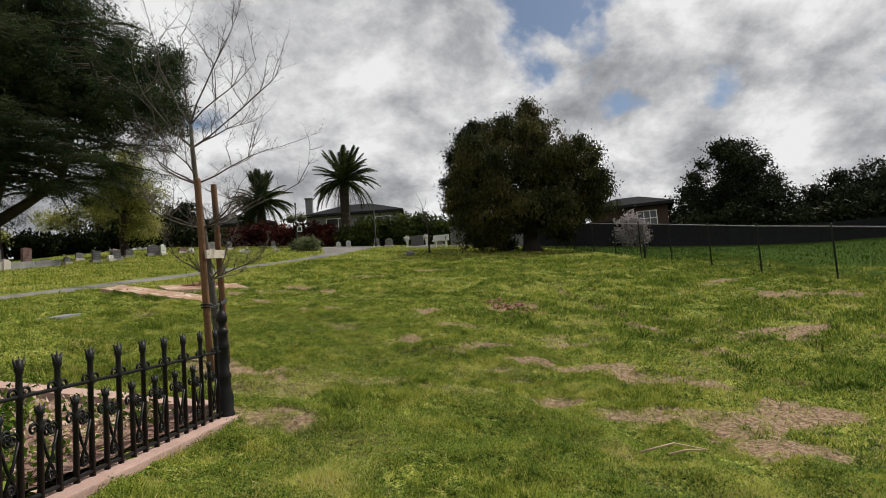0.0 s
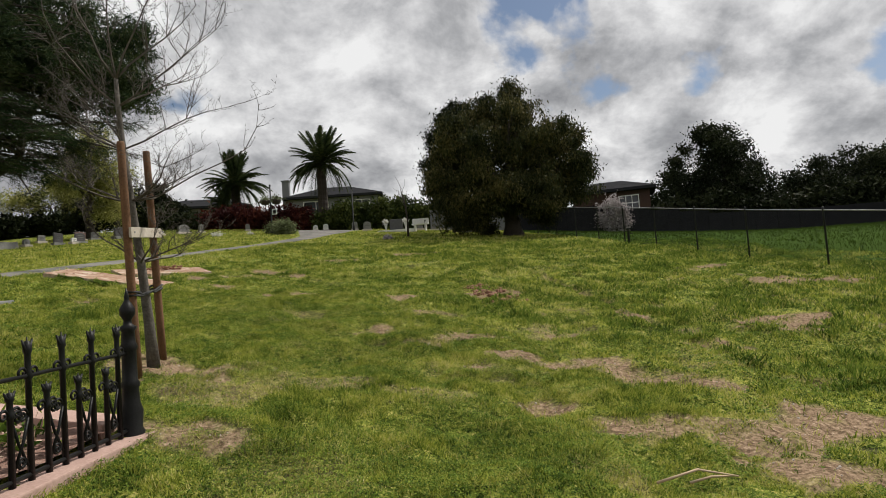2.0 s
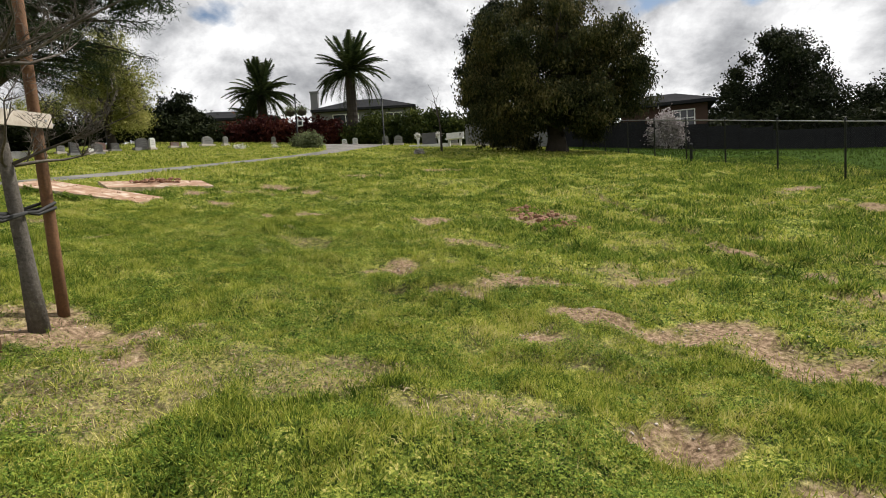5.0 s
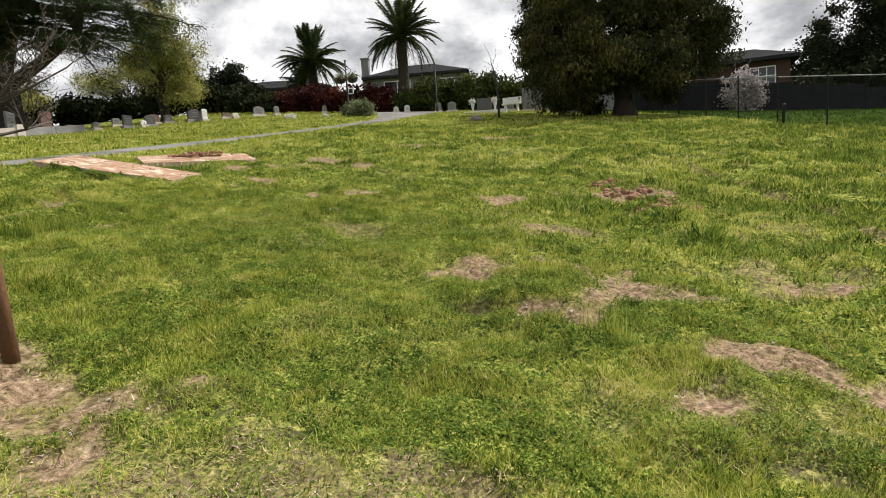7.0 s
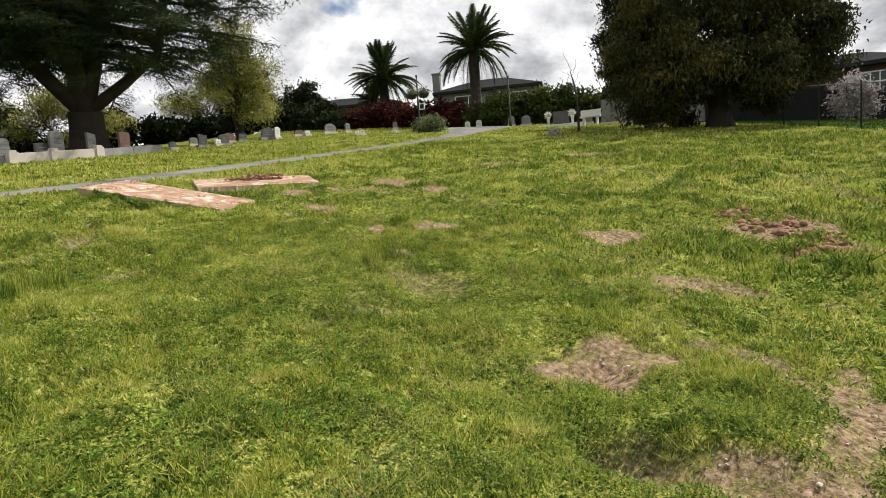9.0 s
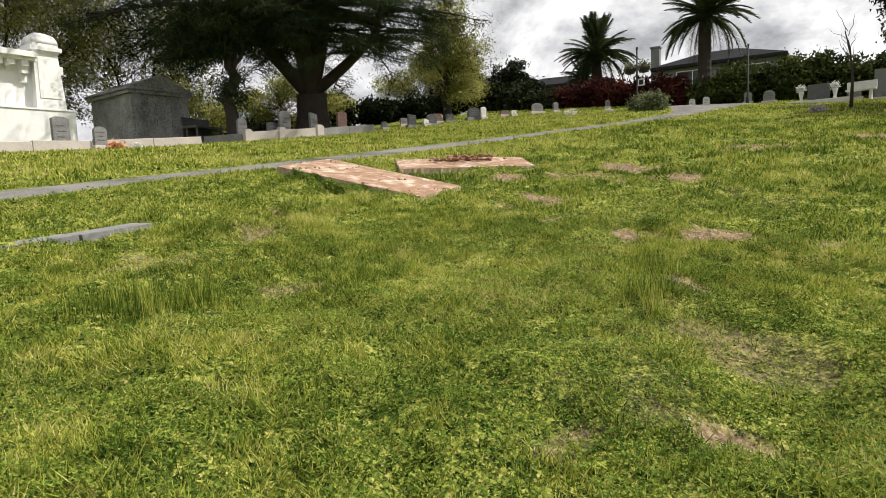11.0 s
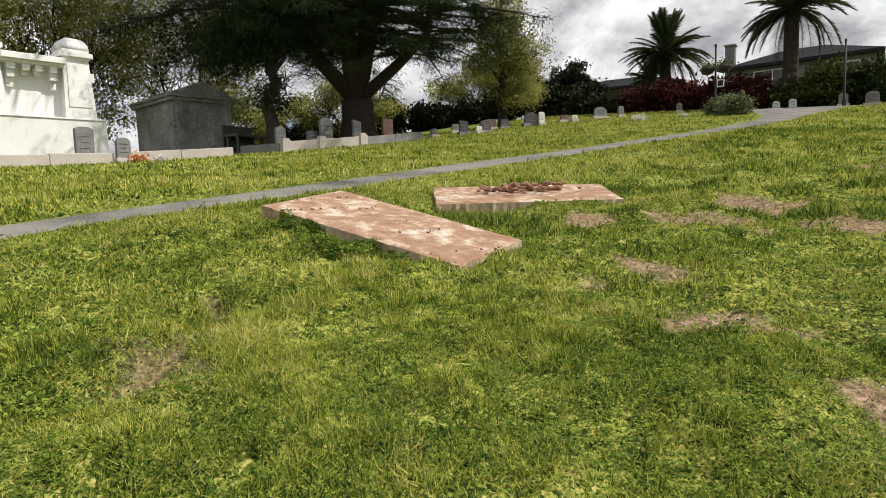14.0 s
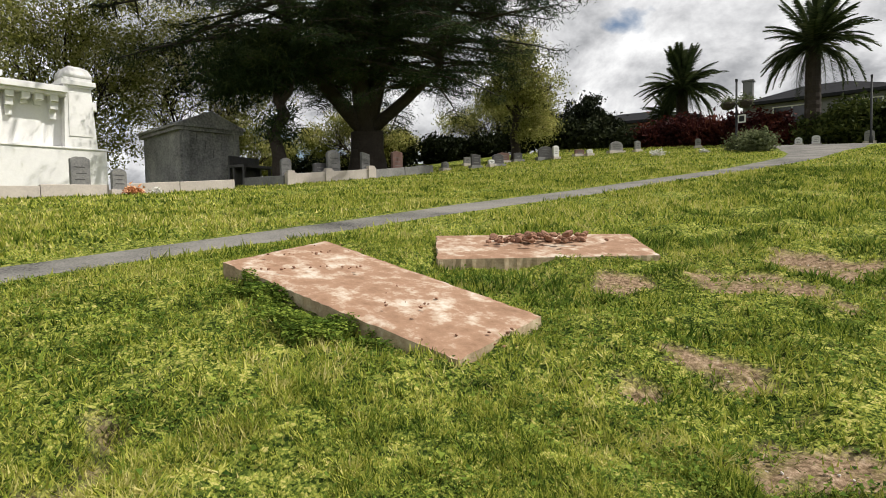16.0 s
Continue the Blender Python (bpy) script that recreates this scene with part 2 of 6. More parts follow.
M["oak"] = foliage("dark_oak_leaves", [(0.1, (0.008, 0.011, 0.006)), (0.5, (0.018, 0.024, 0.011)), (0.9, (0.04, 0.046, 0.02))], 0.08, 0.3)
M["pine"] = foliage("dark_conifer_needles", [(0.1, (0.012, 0.024, 0.012)), (0.5, (0.03, 0.048, 0.022)), (0.9, (0.075, 0.09, 0.035))], 0.18, 0.3)
M["spring"] = foliage("pale_yellow_green_leaves", [(0.1, (0.085, 0.095, 0.025)), (0.5, (0.24, 0.25, 0.065)), (0.9, (0.46, 0.43, 0.17))], 0.3, 0.4)
M["palm"] = foliage("palm_leaflets", [(0.1, (0.014, 0.024, 0.01)), (0.6, (0.04, 0.055, 0.02)), (1.0, (0.1, 0.11, 0.045))], 0.2, 0.5)
M["redleaf"] = foliage("dark_red_leaves", [(0.1, (0.02, 0.008, 0.008)), (0.5, (0.055, 0.015, 0.014)), (0.9, (0.11, 0.035, 0.02))], 0.2, 0.4)
M["hedge"] = foliage("green_hedge_leaves", [(0.1, (0.015, 0.024, 0.008)), (0.5, (0.04, 0.055, 0.015)), (0.9, (0.11, 0.125, 0.035))], 0.2, 0.4)
M["tuft"] = foliage("grey_green_tuft", [(0.1, (0.06, 0.075, 0.035)), (0.6, (0.15, 0.17, 0.085)), (1.0, (0.25, 0.27, 0.14))], 0.25, 1.0)
M["blossom"] = foliage("pale_blossom", [(0.1, (0.2, 0.17, 0.17)), (0.6, (0.4, 0.36, 0.36)), (1.0, (0.6, 0.55, 0.55))], 0.25, 1.0)
M["flower"] = foliage("orange_flowers", [(0.1, (0.45, 0.16, 0.06)), (0.6, (0.65, 0.34, 0.18)), (1.0, (0.7, 0.5, 0.35))], 0.2, 9.0)
M["whiteflower"] = foliage("white_flowers", [(0.1, (0.5, 0.48, 0.45)), (1.0, (0.8, 0.79, 0.75))], 0.2, 9.0)


# ---- mesh helpers ----
def mesh_of(name, verts, faces, material, smooth=False):
    me = bpy.data.meshes.new(name)
    me.from_pydata([tuple(v) for v in verts], [], [tuple(f) for f in faces])
    me.materials.append(material)
    if smooth:
        me.polygons.foreach_set("use_smooth", [True] * len(me.polygons))
    me.update()
    return me


def link_mesh(name, me, parent=None, label=""):
    ob = new(name, me)
    if parent is not None:
        ob.parent = parent
    if label:
        tagged(ob, label)
    return ob


def bm_mesh(name, bm, material, smooth=False):
    me = bpy.data.meshes.new(name)
    bm.to_mesh(me)
    bm.free()
    me.materials.append(material)
    if smooth:
        me.polygons.foreach_set("use_smooth", [True] * len(me.polygons))
    return me


def part(name, bm, material, parent, label="", smooth=False):
    return link_mesh(name, bm_mesh(name, bm, material, smooth), parent, label)


def thing(name, label, category, m=None, group="", kind=""):
    ob = new(name)
    ob.empty_display_size = 0.2
    if m is not None:
        ob.matrix_world = m
    return tagged(ob, label, category, group, kind)


def box(bm, x0, x1, y0, y1, z0, z1, bevel=0.0):
    vs = [bm.verts.new((x, y, z)) for x in (x0, x1) for y in (y0, y1) for z in (z0, z1)]
    fs = [bm.faces.new([vs[i] for i in f]) for f in ((0, 1, 3, 2), (4, 6, 7, 5), (0, 4, 5, 1), (2, 3, 7, 6), (0, 2, 6, 4), (1, 5, 7, 3))]
    if bevel:
        es = list({e for f in fs for e in f.edges})
        bmesh.ops.bevel(bm, geom=es, offset=bevel, segments=2, affect="EDGES", profile=0.6)
    return bm


def boxes(*rows, bevel=0.0):
    bm = bmesh.new()
    for r in rows:
        box(bm, *r, bevel=bevel)
    return bm


def tube_data(points, radii, sides=6):
    """Vertices and faces of a tapering tube along points."""
    pts = [Vector(p) for p in points]
    vs, fs = [], []
    side = Vector((1, 0, 0))
    for i, p in enumerate(pts):
        d = (pts[min(i + 1, len(pts) - 1)] - pts[max(i - 1, 0)]).normalized()
        side = (side - d * side.dot(d))
        if side.length < 1e-3:
            side = d.orthogonal()
        side.normalize()
        other = d.cross(side)
        for k in range(sides):
            a = 2 * math.pi * k / sides
            vs.append(p + (side * math.cos(a) + other * math.sin(a)) * radii[i])
    for i in range(len(pts) - 1):
        for k in range(sides):
            a, b = i * sides + k, i * sides + (k + 1) % sides
            fs.append((a, b, b + sides, a + sides))
    fs.append(tuple(range(sides))[::-1])
    fs.append(tuple(range((len(pts) - 1) * sides, len(pts) * sides)))
    return vs, fs


def join(datas):
    vs, fs = [], []
    for v, f in datas:
        n = len(vs)
        vs += v
        fs += [tuple(i + n for i in q) for q in f]
    return vs, fs


def lathe(profile, sides=14):
    """Vertices and faces turned round z from rows of radius, height."""
    vs, fs = [], []
    for r, z in profile:
        for k in range(sides):
            a = 2 * math.pi * k / sides
            vs.append((r * math.cos(a), r * math.sin(a), z))
    for i in range(len(profile) - 1):
        for k in range(sides):
            a, b = i * sides + k, i * sides + (k + 1) % sides
            fs.append((a, b, b + sides, a + sides))
    fs.append(tuple(range(sides))[::-1])
    fs.append(tuple(range((len(profile) - 1) * sides, len(profile) * sides)))
    return vs, fs


def fast_mesh(name, co, tri, material):
    """A mesh of triangles from numpy arrays."""
    me = bpy.data.meshes.new(name)
    n, k = len(co), len(tri)
    me.vertices.add(n)
    me.vertices.foreach_set("co", np.asarray(co, dtype=np.float32).ravel())
    me.loops.add(3 * k)
    me.loops.foreach_set("vertex_index", np.asarray(tri, dtype=np.int32).ravel())
    me.polygons.add(k)
    me.polygons.foreach_set("loop_start", np.arange(0, 3 * k, 3, dtype=np.int32))
    me.materials.append(material)
    me.update(calc_edges=True)
    return me


# ---- the lie of the land ----
LAND = np.array([0.5432, -1.2931, -0.2333, 0.307, 0.7601, 0.2986, -0.1483, -0.0944, -0.0241, 0.0839, 0.0097, 0.0051, -0.0169, -0.0029])


def value_noise(x, y, seed):
    xi, yi = np.floor(x), np.floor(y)
    fx, fy = x - xi, y - yi
    fx, fy = fx * fx * (3 - 2 * fx), fy * fy * (3 - 2 * fy)

    def h(a, b):
        v = np.sin(a * 127.1 + b * 311.7 + seed * 74.7) * 43758.5453
        return v - np.floor(v)
    return (h(xi, yi) * (1 - fx) + h(xi + 1, yi) * fx) * (1 - fy) + (h(xi, yi + 1) * (1 - fx) + h(xi + 1, yi + 1) * fx) * fy


def soft_clip(v, lo, hi):
    return np.clip(v, lo, hi)


def land(x, y):
    x, y = np.asarray(x, dtype=float), np.asarray(y, dtype=float)
    u, v = soft_clip(x, -34, 24) / 10, soft_clip(y, -4, 56) / 10
    t = np.stack([1 + 0 * u, u, v, u * v, v * v, u * u, v ** 3, u * u * v, u * v * v, u ** 3, v ** 4, u * u * v * v, u ** 3 * v, u * v ** 3], -1)
    return t @ LAND + 0.17 * np.exp(-((x + 9.5) ** 2 + (y - 13.9) ** 2) / 2.2) + 0.14 * np.exp(-((x + 9.9) ** 2 + (y - 16.0) ** 2) / 1.2) + 0.06 * np.exp(-((x + 8.9) ** 2 + (y - 17.8) ** 2) / 1.5)


# old tracks and furrows worn into the slope, downhill
RUTS = [((2.9, 20.6), (3.44, 12.9), (3.82, 11.15), (3.87, 9.0)), ((5.2, 14.0), (5.5, 12.5), (5.8, 10.9), (5.95, 8.8)), ((1.4, 25.5), (2.9, 18.4), (3.5, 14.5)), ((3.9, 19.0), (4.9, 15.0), (5.4, 12.5)),
        ((-5.4, 26.6), (-1.8, 25.9)), ((-1.2, 9.4), (0.3, 8.6)), ((-7.15, 12.0), (-7.4, 12.35), (-7.75, 12.8)), ((7.5, 22.0), (8.0, 16.0), (8.2, 12.0))]


def rut(x, y):
    """How deep a place lies in a furrow, 0 to 1."""
    wx, wy = x + 0.3 * (value_noise(x * 1.9, y * 1.9, 95) - 0.5), y + 0.3 * (value_noise(x * 1.9, y * 1.9, 96) - 0.5)
    best = np.zeros_like(x)
    for line in RUTS:
        for (ax, ay), (bx, by) in zip(line[:-1], line[1:]):
            t = np.clip(((wx - ax) * (bx - ax) + (wy - ay) * (by - ay)) / ((bx - ax) ** 2 + (by - ay) ** 2), 0, 1)
            best = np.maximum(best, np.clip(1.25 - np.hypot(wx - ax - t * (bx - ax), wy - ay - t * (by - ay)) / 0.14, 0, 1))
    return best * (value_noise(x * 0.8, y * 0.8, 97) * 0.6 + value_noise(x * 2.7, y * 2.7, 98) * 0.4 > 0.36)


def rough_land(x, y):
    """The land with its tussocks and hollows."""
    lo, hi = path_edges(y)
    near = np.exp(-((x + 2) ** 2 + (y - 10) ** 2) / 900.0) * (1 - np.exp(-((x - (lo + hi) / 2) / 1.9) ** 2))
    return land(x, y) - 0.11 * rut(np.asarray(x, dtype=float), np.asarray(y, dtype=float)) + near * (0.16 * (value_noise(x * 1.5, y * 0.8, 1) - 0.5) + 0.12 * (value_noise(x * 2.9, y * 2.9, 2) - 0.5) + 0.05 * (value_noise(x * 7, y * 7, 3) - 0.5))


def z_at(x, y):
    return float(land(x, y))


def path_edges(y):
    lo = np.interp(y, (-30, 4, 10, 13, 15, 17, 20, 22.3, 25.3, 29, 32, 35.5, 39, 45, 54), (2.6, -9.6, -11.2, -11.7, -12.0, -11.9, -11.8, -11.5, -10.95, -10.45, -9.65, -8.9, -8.6, -8.3, -7.4))
    hi = np.interp(y, (-30, 4, 10, 12, 14.4, 17, 21.4, 25.4, 29, 33, 39.7, 42.8, 45.5, 50, 54), (1.4, -10.6, -12.3, -12.65, -12.95, -13.1, -13.0, -12.2, -11.6, -10.75, -10.35, -10.8, -11.6, -13.2, -14.5))
    return lo, hi


# bare and dry spots: x, y, radius
EARTH = [(0.9, 15.5, 0.75), (1.3, 14.3, 0.6), (-1.1, 14.5, 0.5), (-4.4, 23.6, 1.1), (-0.65, 9.25, 0.36), (0.2, 9.8, 0.45), (-0.3, 10.7, 0.55), (1.65, 10.5, 0.4), (3.7, 12.6, 0.5), (4.0, 11.1, 0.5),
         (4.0, 9.7, 0.5), (5.9, 11.3, 0.9), (8.7, 20.9, 1.0), (9.3, 17.6, 1.1), (0.75, 8.5, 0.4), (1.8, 8.3, 0.55), (2.2, 7.7, 0.6), (2.8, 7.2, 0.6), (0.9, 6.5, 0.4), (1.7, 5.6, 0.6),
         (2.6, 5.7, 0.75), (2.4, 4.8, 0.6), (10.8, 17.2, 1.1), (6.5, 12.2, 0.7), (3.3, 6.2, 0.6)]
EARTH_NEAR = [(-4.7, 18.6, 0.5), (-1.6, 26.6, 1.2), (-0.3, 12.5, 0.5), (-0.25, 10.5, 0.6), (0.3, 10.0, 0.5), (-0.02, 8.0, 0.35), (0.75, 8.6, 0.5), (1.7, 8.5, 0.5), (-2.95, 10.8, 0.3), (-2.7, 14.4, 0.4),
              (-1.2, 10.4, 0.35), (-0.4, 10.8, 0.45), (-0.75, 9.4, 0.3), (-0.4, 9.4, 0.5), (-4.05, 14.1, 0.35), (-3.6, 14.5, 0.4), (-5.75, 19.4, 0.6), (-3.4, 12.6, 0.24), (-6.2, 18.0, 0.7), (-5.8, 19.2, 0.6),
              (-5.2, 15.1, 0.4), (-7.2, 17.3, 0.4), (-5.9, 15.8, 0.35), (-6.4, 15.1, 0.2), (-2.0, 4.9, 0.42), (-3.35, 7.2, 0.75), (-2.6, 6.9, 0.3)]
DRY = [(-2.3, 6.7, 0.6), (-1.9, 7.0, 0.5), (-2.4, 6.2, 0.55), (-1.0, 6.75, 0.4), (-1.4, 6.7, 0.4), (-7.2, 11.0, 0.5), (-7.3, 12.1, 0.3), (-3.0, 12.0, 0.5), (-3.0, 11.9, 0.4), (1.6, 10.6, 0.7), (-0.2, 6.3, 0.4), (-5.7, 11.3, 0.3), (-5.6, 10.5, 0.2)]
DARK = [(-6.1, 10.4, 0.55), (-0.05, 8.9, 0.3), (-2.2, 5.6, 0.35), (-8.6, 14.3, 0.55), (-9.2, 14.35, 0.4), (-3.9, 13.1, 0.35), (-3.2, 8.6, 0.7), (-1.6, 8.1, 0.6), (-0.6, 7.6, 0.6), (-2.6, 9.4, 0.8), (0.9, 7.0, 0.5), (-4.5, 14.3, 0.3), (-4.3, 13.2, 0.35), (-5.1, 14.4, 0.3), (-3.4, 13.6, 0.3), (-4.2, 12.2, 0.35)]


def spots(x, y, rows, stretch=1.5):
    wx = x + 0.5 * (value_noise(x * 1.7, y * 1.7, 5) - 0.5) + 0.28 * (value_noise(x * 5, y * 5, 6) - 0.5)
    wy = y + 0.5 * (value_noise(x * 1.7, y * 1.7, 7) - 0.5) + 0.28 * (value_noise(x * 5, y * 5, 8) - 0.5)
    best = np.zeros_like(x)
    for cx, cy, r in rows:
        d = np.sqrt(((wx - cx) / (0.7 * r * stretch)) ** 2 + ((wy - cy) / (0.7 * r)) ** 2)
        best = np.maximum(best, np.clip((1.15 - d) / 0.4, 0, 1))
    return best


def bareness(x, y):
    b = np.maximum(spots(x, y, EARTH), spots(x, y, EARTH_NEAR))
    scatter = (value_noise(x * 0.9, y * 0.9, 11) * 0.6 + value_noise(x * 4.1, y * 4.1, 12) * 0.4)
    right = np.clip((x + 6) / 8, 0, 1) * np.clip((30 - y) / 10, 0, 1)
    thin = np.clip((scatter - 0.63) / 0.1, 0, 1) * right
    holes = 0.55 + 0.45 * (value_noise(x * 7, y * 7, 13) > 0.3)
    torn = value_noise(x * 2.6, y * 2.6, 14) * 0.55 + value_noise(x * 7, y * 7, 15) * 0.45
    return np.clip(np.maximum(np.maximum(np.maximum(b * 1.9 - 1.6 * torn, 0.5 * spots(x, y, DRY)), thin * 0.45) * holes, 0.75 * rut(x, y) * (torn > 0.35)), 0, 1)


def axis(lo, hi, step, ends):
    mid = list(np.arange(lo, hi + 1e-6, step))
    out, d, v = [], step, hi
    while v < ends[1]:
        d *= 1.16
        v += d
        out.append(v)
    low, d, v = [], step, lo
    while v > ends[0]:
        d *= 1.16
        v -= d
        low.append(v)
    return np.array(low[::-1] + mid + out)


def build_ground():
    xs, ys = axis(-14, 8, 0.105, (-900, 900)), axis(-1, 23, 0.105, (-900, 1500))
    gx, gy = np.meshgrid(xs, ys)
    gz = rough_land(gx, gy)
    bare = bareness(gx, gy)
    gz = gz - 0.035 * bare + 0.02 * bare * value_noise(gx * 8, gy * 8, 20)
    nx, ny = len(xs), len(ys)
    i = (np.arange(ny - 1)[:, None] * nx + np.arange(nx - 1)[None, :]).ravel()
    tri = np.concatenate([np.stack([i, i + 1, i + nx + 1], -1), np.stack([i, i + nx + 1, i + nx], -1)])
    me = fast_mesh("ground", np.stack([gx.ravel(), gy.ravel(), gz.ravel()], -1), tri, M["ground"])
    a = me.attributes.new("bare", "FLOAT", "POINT")
    a.data.foreach_set("value", bare.ravel().astype(np.float32))
    edge = np.interp(gy, (6, 20.2, 22.7, 28.7, 35.6, 41, 46, 58), (16.7, 12.55, 11.5, 9.9, 8.35, 7.1, 5.4, 4.0))
    a = me.attributes.new("meadow", "FLOAT", "POINT")
    a.data.foreach_set("value", np.clip((gx - edge) / 0.5, 0, 1).ravel().astype(np.float32))
    me.polygons.foreach_set("use_smooth", np.ones(len(me.polygons), dtype=bool))
    tagged(new("ground", me), "sloping green lawn with bare brown earth patches", "ground", kind="structure")


def build_path():
    ys = np.concatenate([np.arange(-12, 40, 0.25), np.arange(40, 54.1, 0.7)])
    lo, hi = path_edges(ys)
    vs, fs = [], []
    for y, a, b in zip(ys, lo, hi):
        for k in range(7):
            x = a + (b - a) * k / 6 + (0.05 * math.sin(y * 3.1) + 0.035 * math.sin(y * 7.7 + k) if k in (0, 6) else 0)
            vs.append((x, y, z_at(x, y) + (0.012 if 0 < k < 6 else -0.02)))
    for i in range(len(ys) - 1):
        for k in range(6):
            a = i * 7 + k
            fs.append((a, a + 7, a + 8, a + 1))
    tagged(new("footpath", mesh_of("footpath", vs, fs, M["path"], True)), "narrow worn grey asphalt path across the lawn", "path", kind="structure")


build_ground()
build_path()


# ---- trees ----
def leaf_cloud(clumps, spread, count, size, seed, droop=0.0, long=1.6):
    """Leaves scattered round clump centres, as arrays."""
    r = np.random.default_rng(seed)
    c = np.asarray(clumps, dtype=float)
    pick = r.integers(0, len(c), count)
    off = r.normal(0, 1, (count, 3)) * (spread * r.uniform(0.55, 1.2, (count, 1)))
    off[:, 2] *= 0.75
    p = c[pick] + off
    a = r.normal(0, 1, (count, 3))
    a[:, 2] -= droop * 2
    a /= np.linalg.norm(a, axis=1, keepdims=True)
    b = np.cross(a, r.normal(0, 1, (count, 3)))
    b /= np.linalg.norm(b, axis=1, keepdims=True) + 1e-9
    s = size * r.uniform(0.6, 1.35, (count, 1))
    v = np.stack([p + b * s * 0.5, p - b * s * 0.5, p + a * s * long], 1).reshape(-1, 3)
    tri = np.arange(count * 3).reshape(-1, 3)
    return v, tri


def shell_points(ellipsoids, per, seed, inner=0.55):
    r = np.random.default_rng(seed)
    out = []
    for cx, cy, cz, rx, ry, rz in ellipsoids:
        n = max(4, int(per * (rx * ry * rz) ** (1 / 1.6)))
        d = r.normal(0, 1, (n, 3))
        d /= np.linalg.norm(d, axis=1, keepdims=True)
        k = r.uniform(inner, 1.0, (n, 1)) * r.uniform(0.86, 1.1, (n, 1))
        out.append(np.array([[cx, cy, cz]]) + d * k * np.array([[rx, ry, rz]]))
    return np.concatenate(out)


def limb(start, end, r0, r1, rng, bends=5, sag=0.0, sides=6):
    a, b = Vector(start), Vector(end)
    d = (b - a).length
    pts, rad = [], []
    for i in range(bends + 1):
        f = i / bends
        w = d * 0.075 * math.sin(math.pi * f)
        pts.append(a.lerp(b, f) + Vector((rng.uniform(-w, w), rng.uniform(-w, w), rng.uniform(-w, w) - sag * d * math.sin(math.pi * f))))
        rad.append(r0 + (r1 - r0) * f)
    return tube_data(pts, rad, sides)


def build_tree(name, label, base, trunk_top, trunk_r, limbs, ellipsoids, leaf, count, size, spread, seed, bark="darkbark", per=16, inner=0.5, droop=0.2, twigs=60, category="tree", group="", long=1.6):
    """A tapered trunk with limbs, fine branches and a crown of many small leaves."""
    rng = random.Random(seed)
    ob = thing(name, label, category, Matrix.Translation(base), group)
    b0 = Vector(base)
    clumps = shell_points(ellipsoids, per, seed, inner)
    datas = [limb((0, 0, -0.3), trunk_top, trunk_r * 1.15, trunk_r * 0.6, rng, 6, 0, 10)]
    datas.append(lathe([(trunk_r * 1.7, -0.35), (trunk_r * 1.35, 0.1), (trunk_r * 1.12, 0.5), (trunk_r, 1.0)], 10))
    link_mesh("trunk", mesh_of("trunk", *join(datas), M[bark], True), ob)
    arms = []
    for e in limbs:
        f = rng.uniform(0.55, 0.98)
        s = Vector(trunk_top) * f
        arms.append((limb(s, e, trunk_r * 0.42, trunk_r * 0.1, rng, 5, 0.03, 7), s, Vector(e)))
    fine = []
    for i in range(twigs):
        _, s, e = arms[i % len(arms)]
        c2 = min((Vector(clumps[rng.randrange(len(clumps))]) - b0 for _ in range(5)), key=lambda q: (q - e).length)
        fine.append(limb(s.lerp(e, rng.uniform(0.4, 1)), c2, trunk_r * 0.09, trunk_r * 0.02, rng, 4, 0.02, 4))
    for d, _, _ in arms:
        link_mesh("limb", mesh_of("limb", *d, M[bark], True), ob)
    if fine:
        tagged(link_mesh("twig_work", mesh_of("twig_work", *join(fine), M[bark], True), ob), kind="stuff")
    v, t = leaf_cloud(clumps - np.array(base), spread, count, size, seed + 1, droop, long)
    link_mesh("crown", fast_mesh("crown", v, t, M[leaf]), ob)
    return ob


def at_land(x, y, dz=0.0):
    return (x, y, z_at(x, y) + dz)


def fringe(cx, cy, cz, rx, ry, rz, n, seed, size):
    """Small lobes that stand out from a crown and break its outline."""
    r = random.Random(seed)
    rows = []
    for _ in range(n):
        d = Vector((r.gauss(0, 1), r.gauss(0, 1), r.gauss(0.15, 0.9))).normalized()
        k, q = r.uniform(0.92, 1.12), size * r.uniform(0.5, 1.2)
        rows.append((cx + d.x * rx * k, cy + d.y * ry * k, cz + d.z * rz * k, q, q, q * r.uniform(0.7, 1.3)))
    return rows


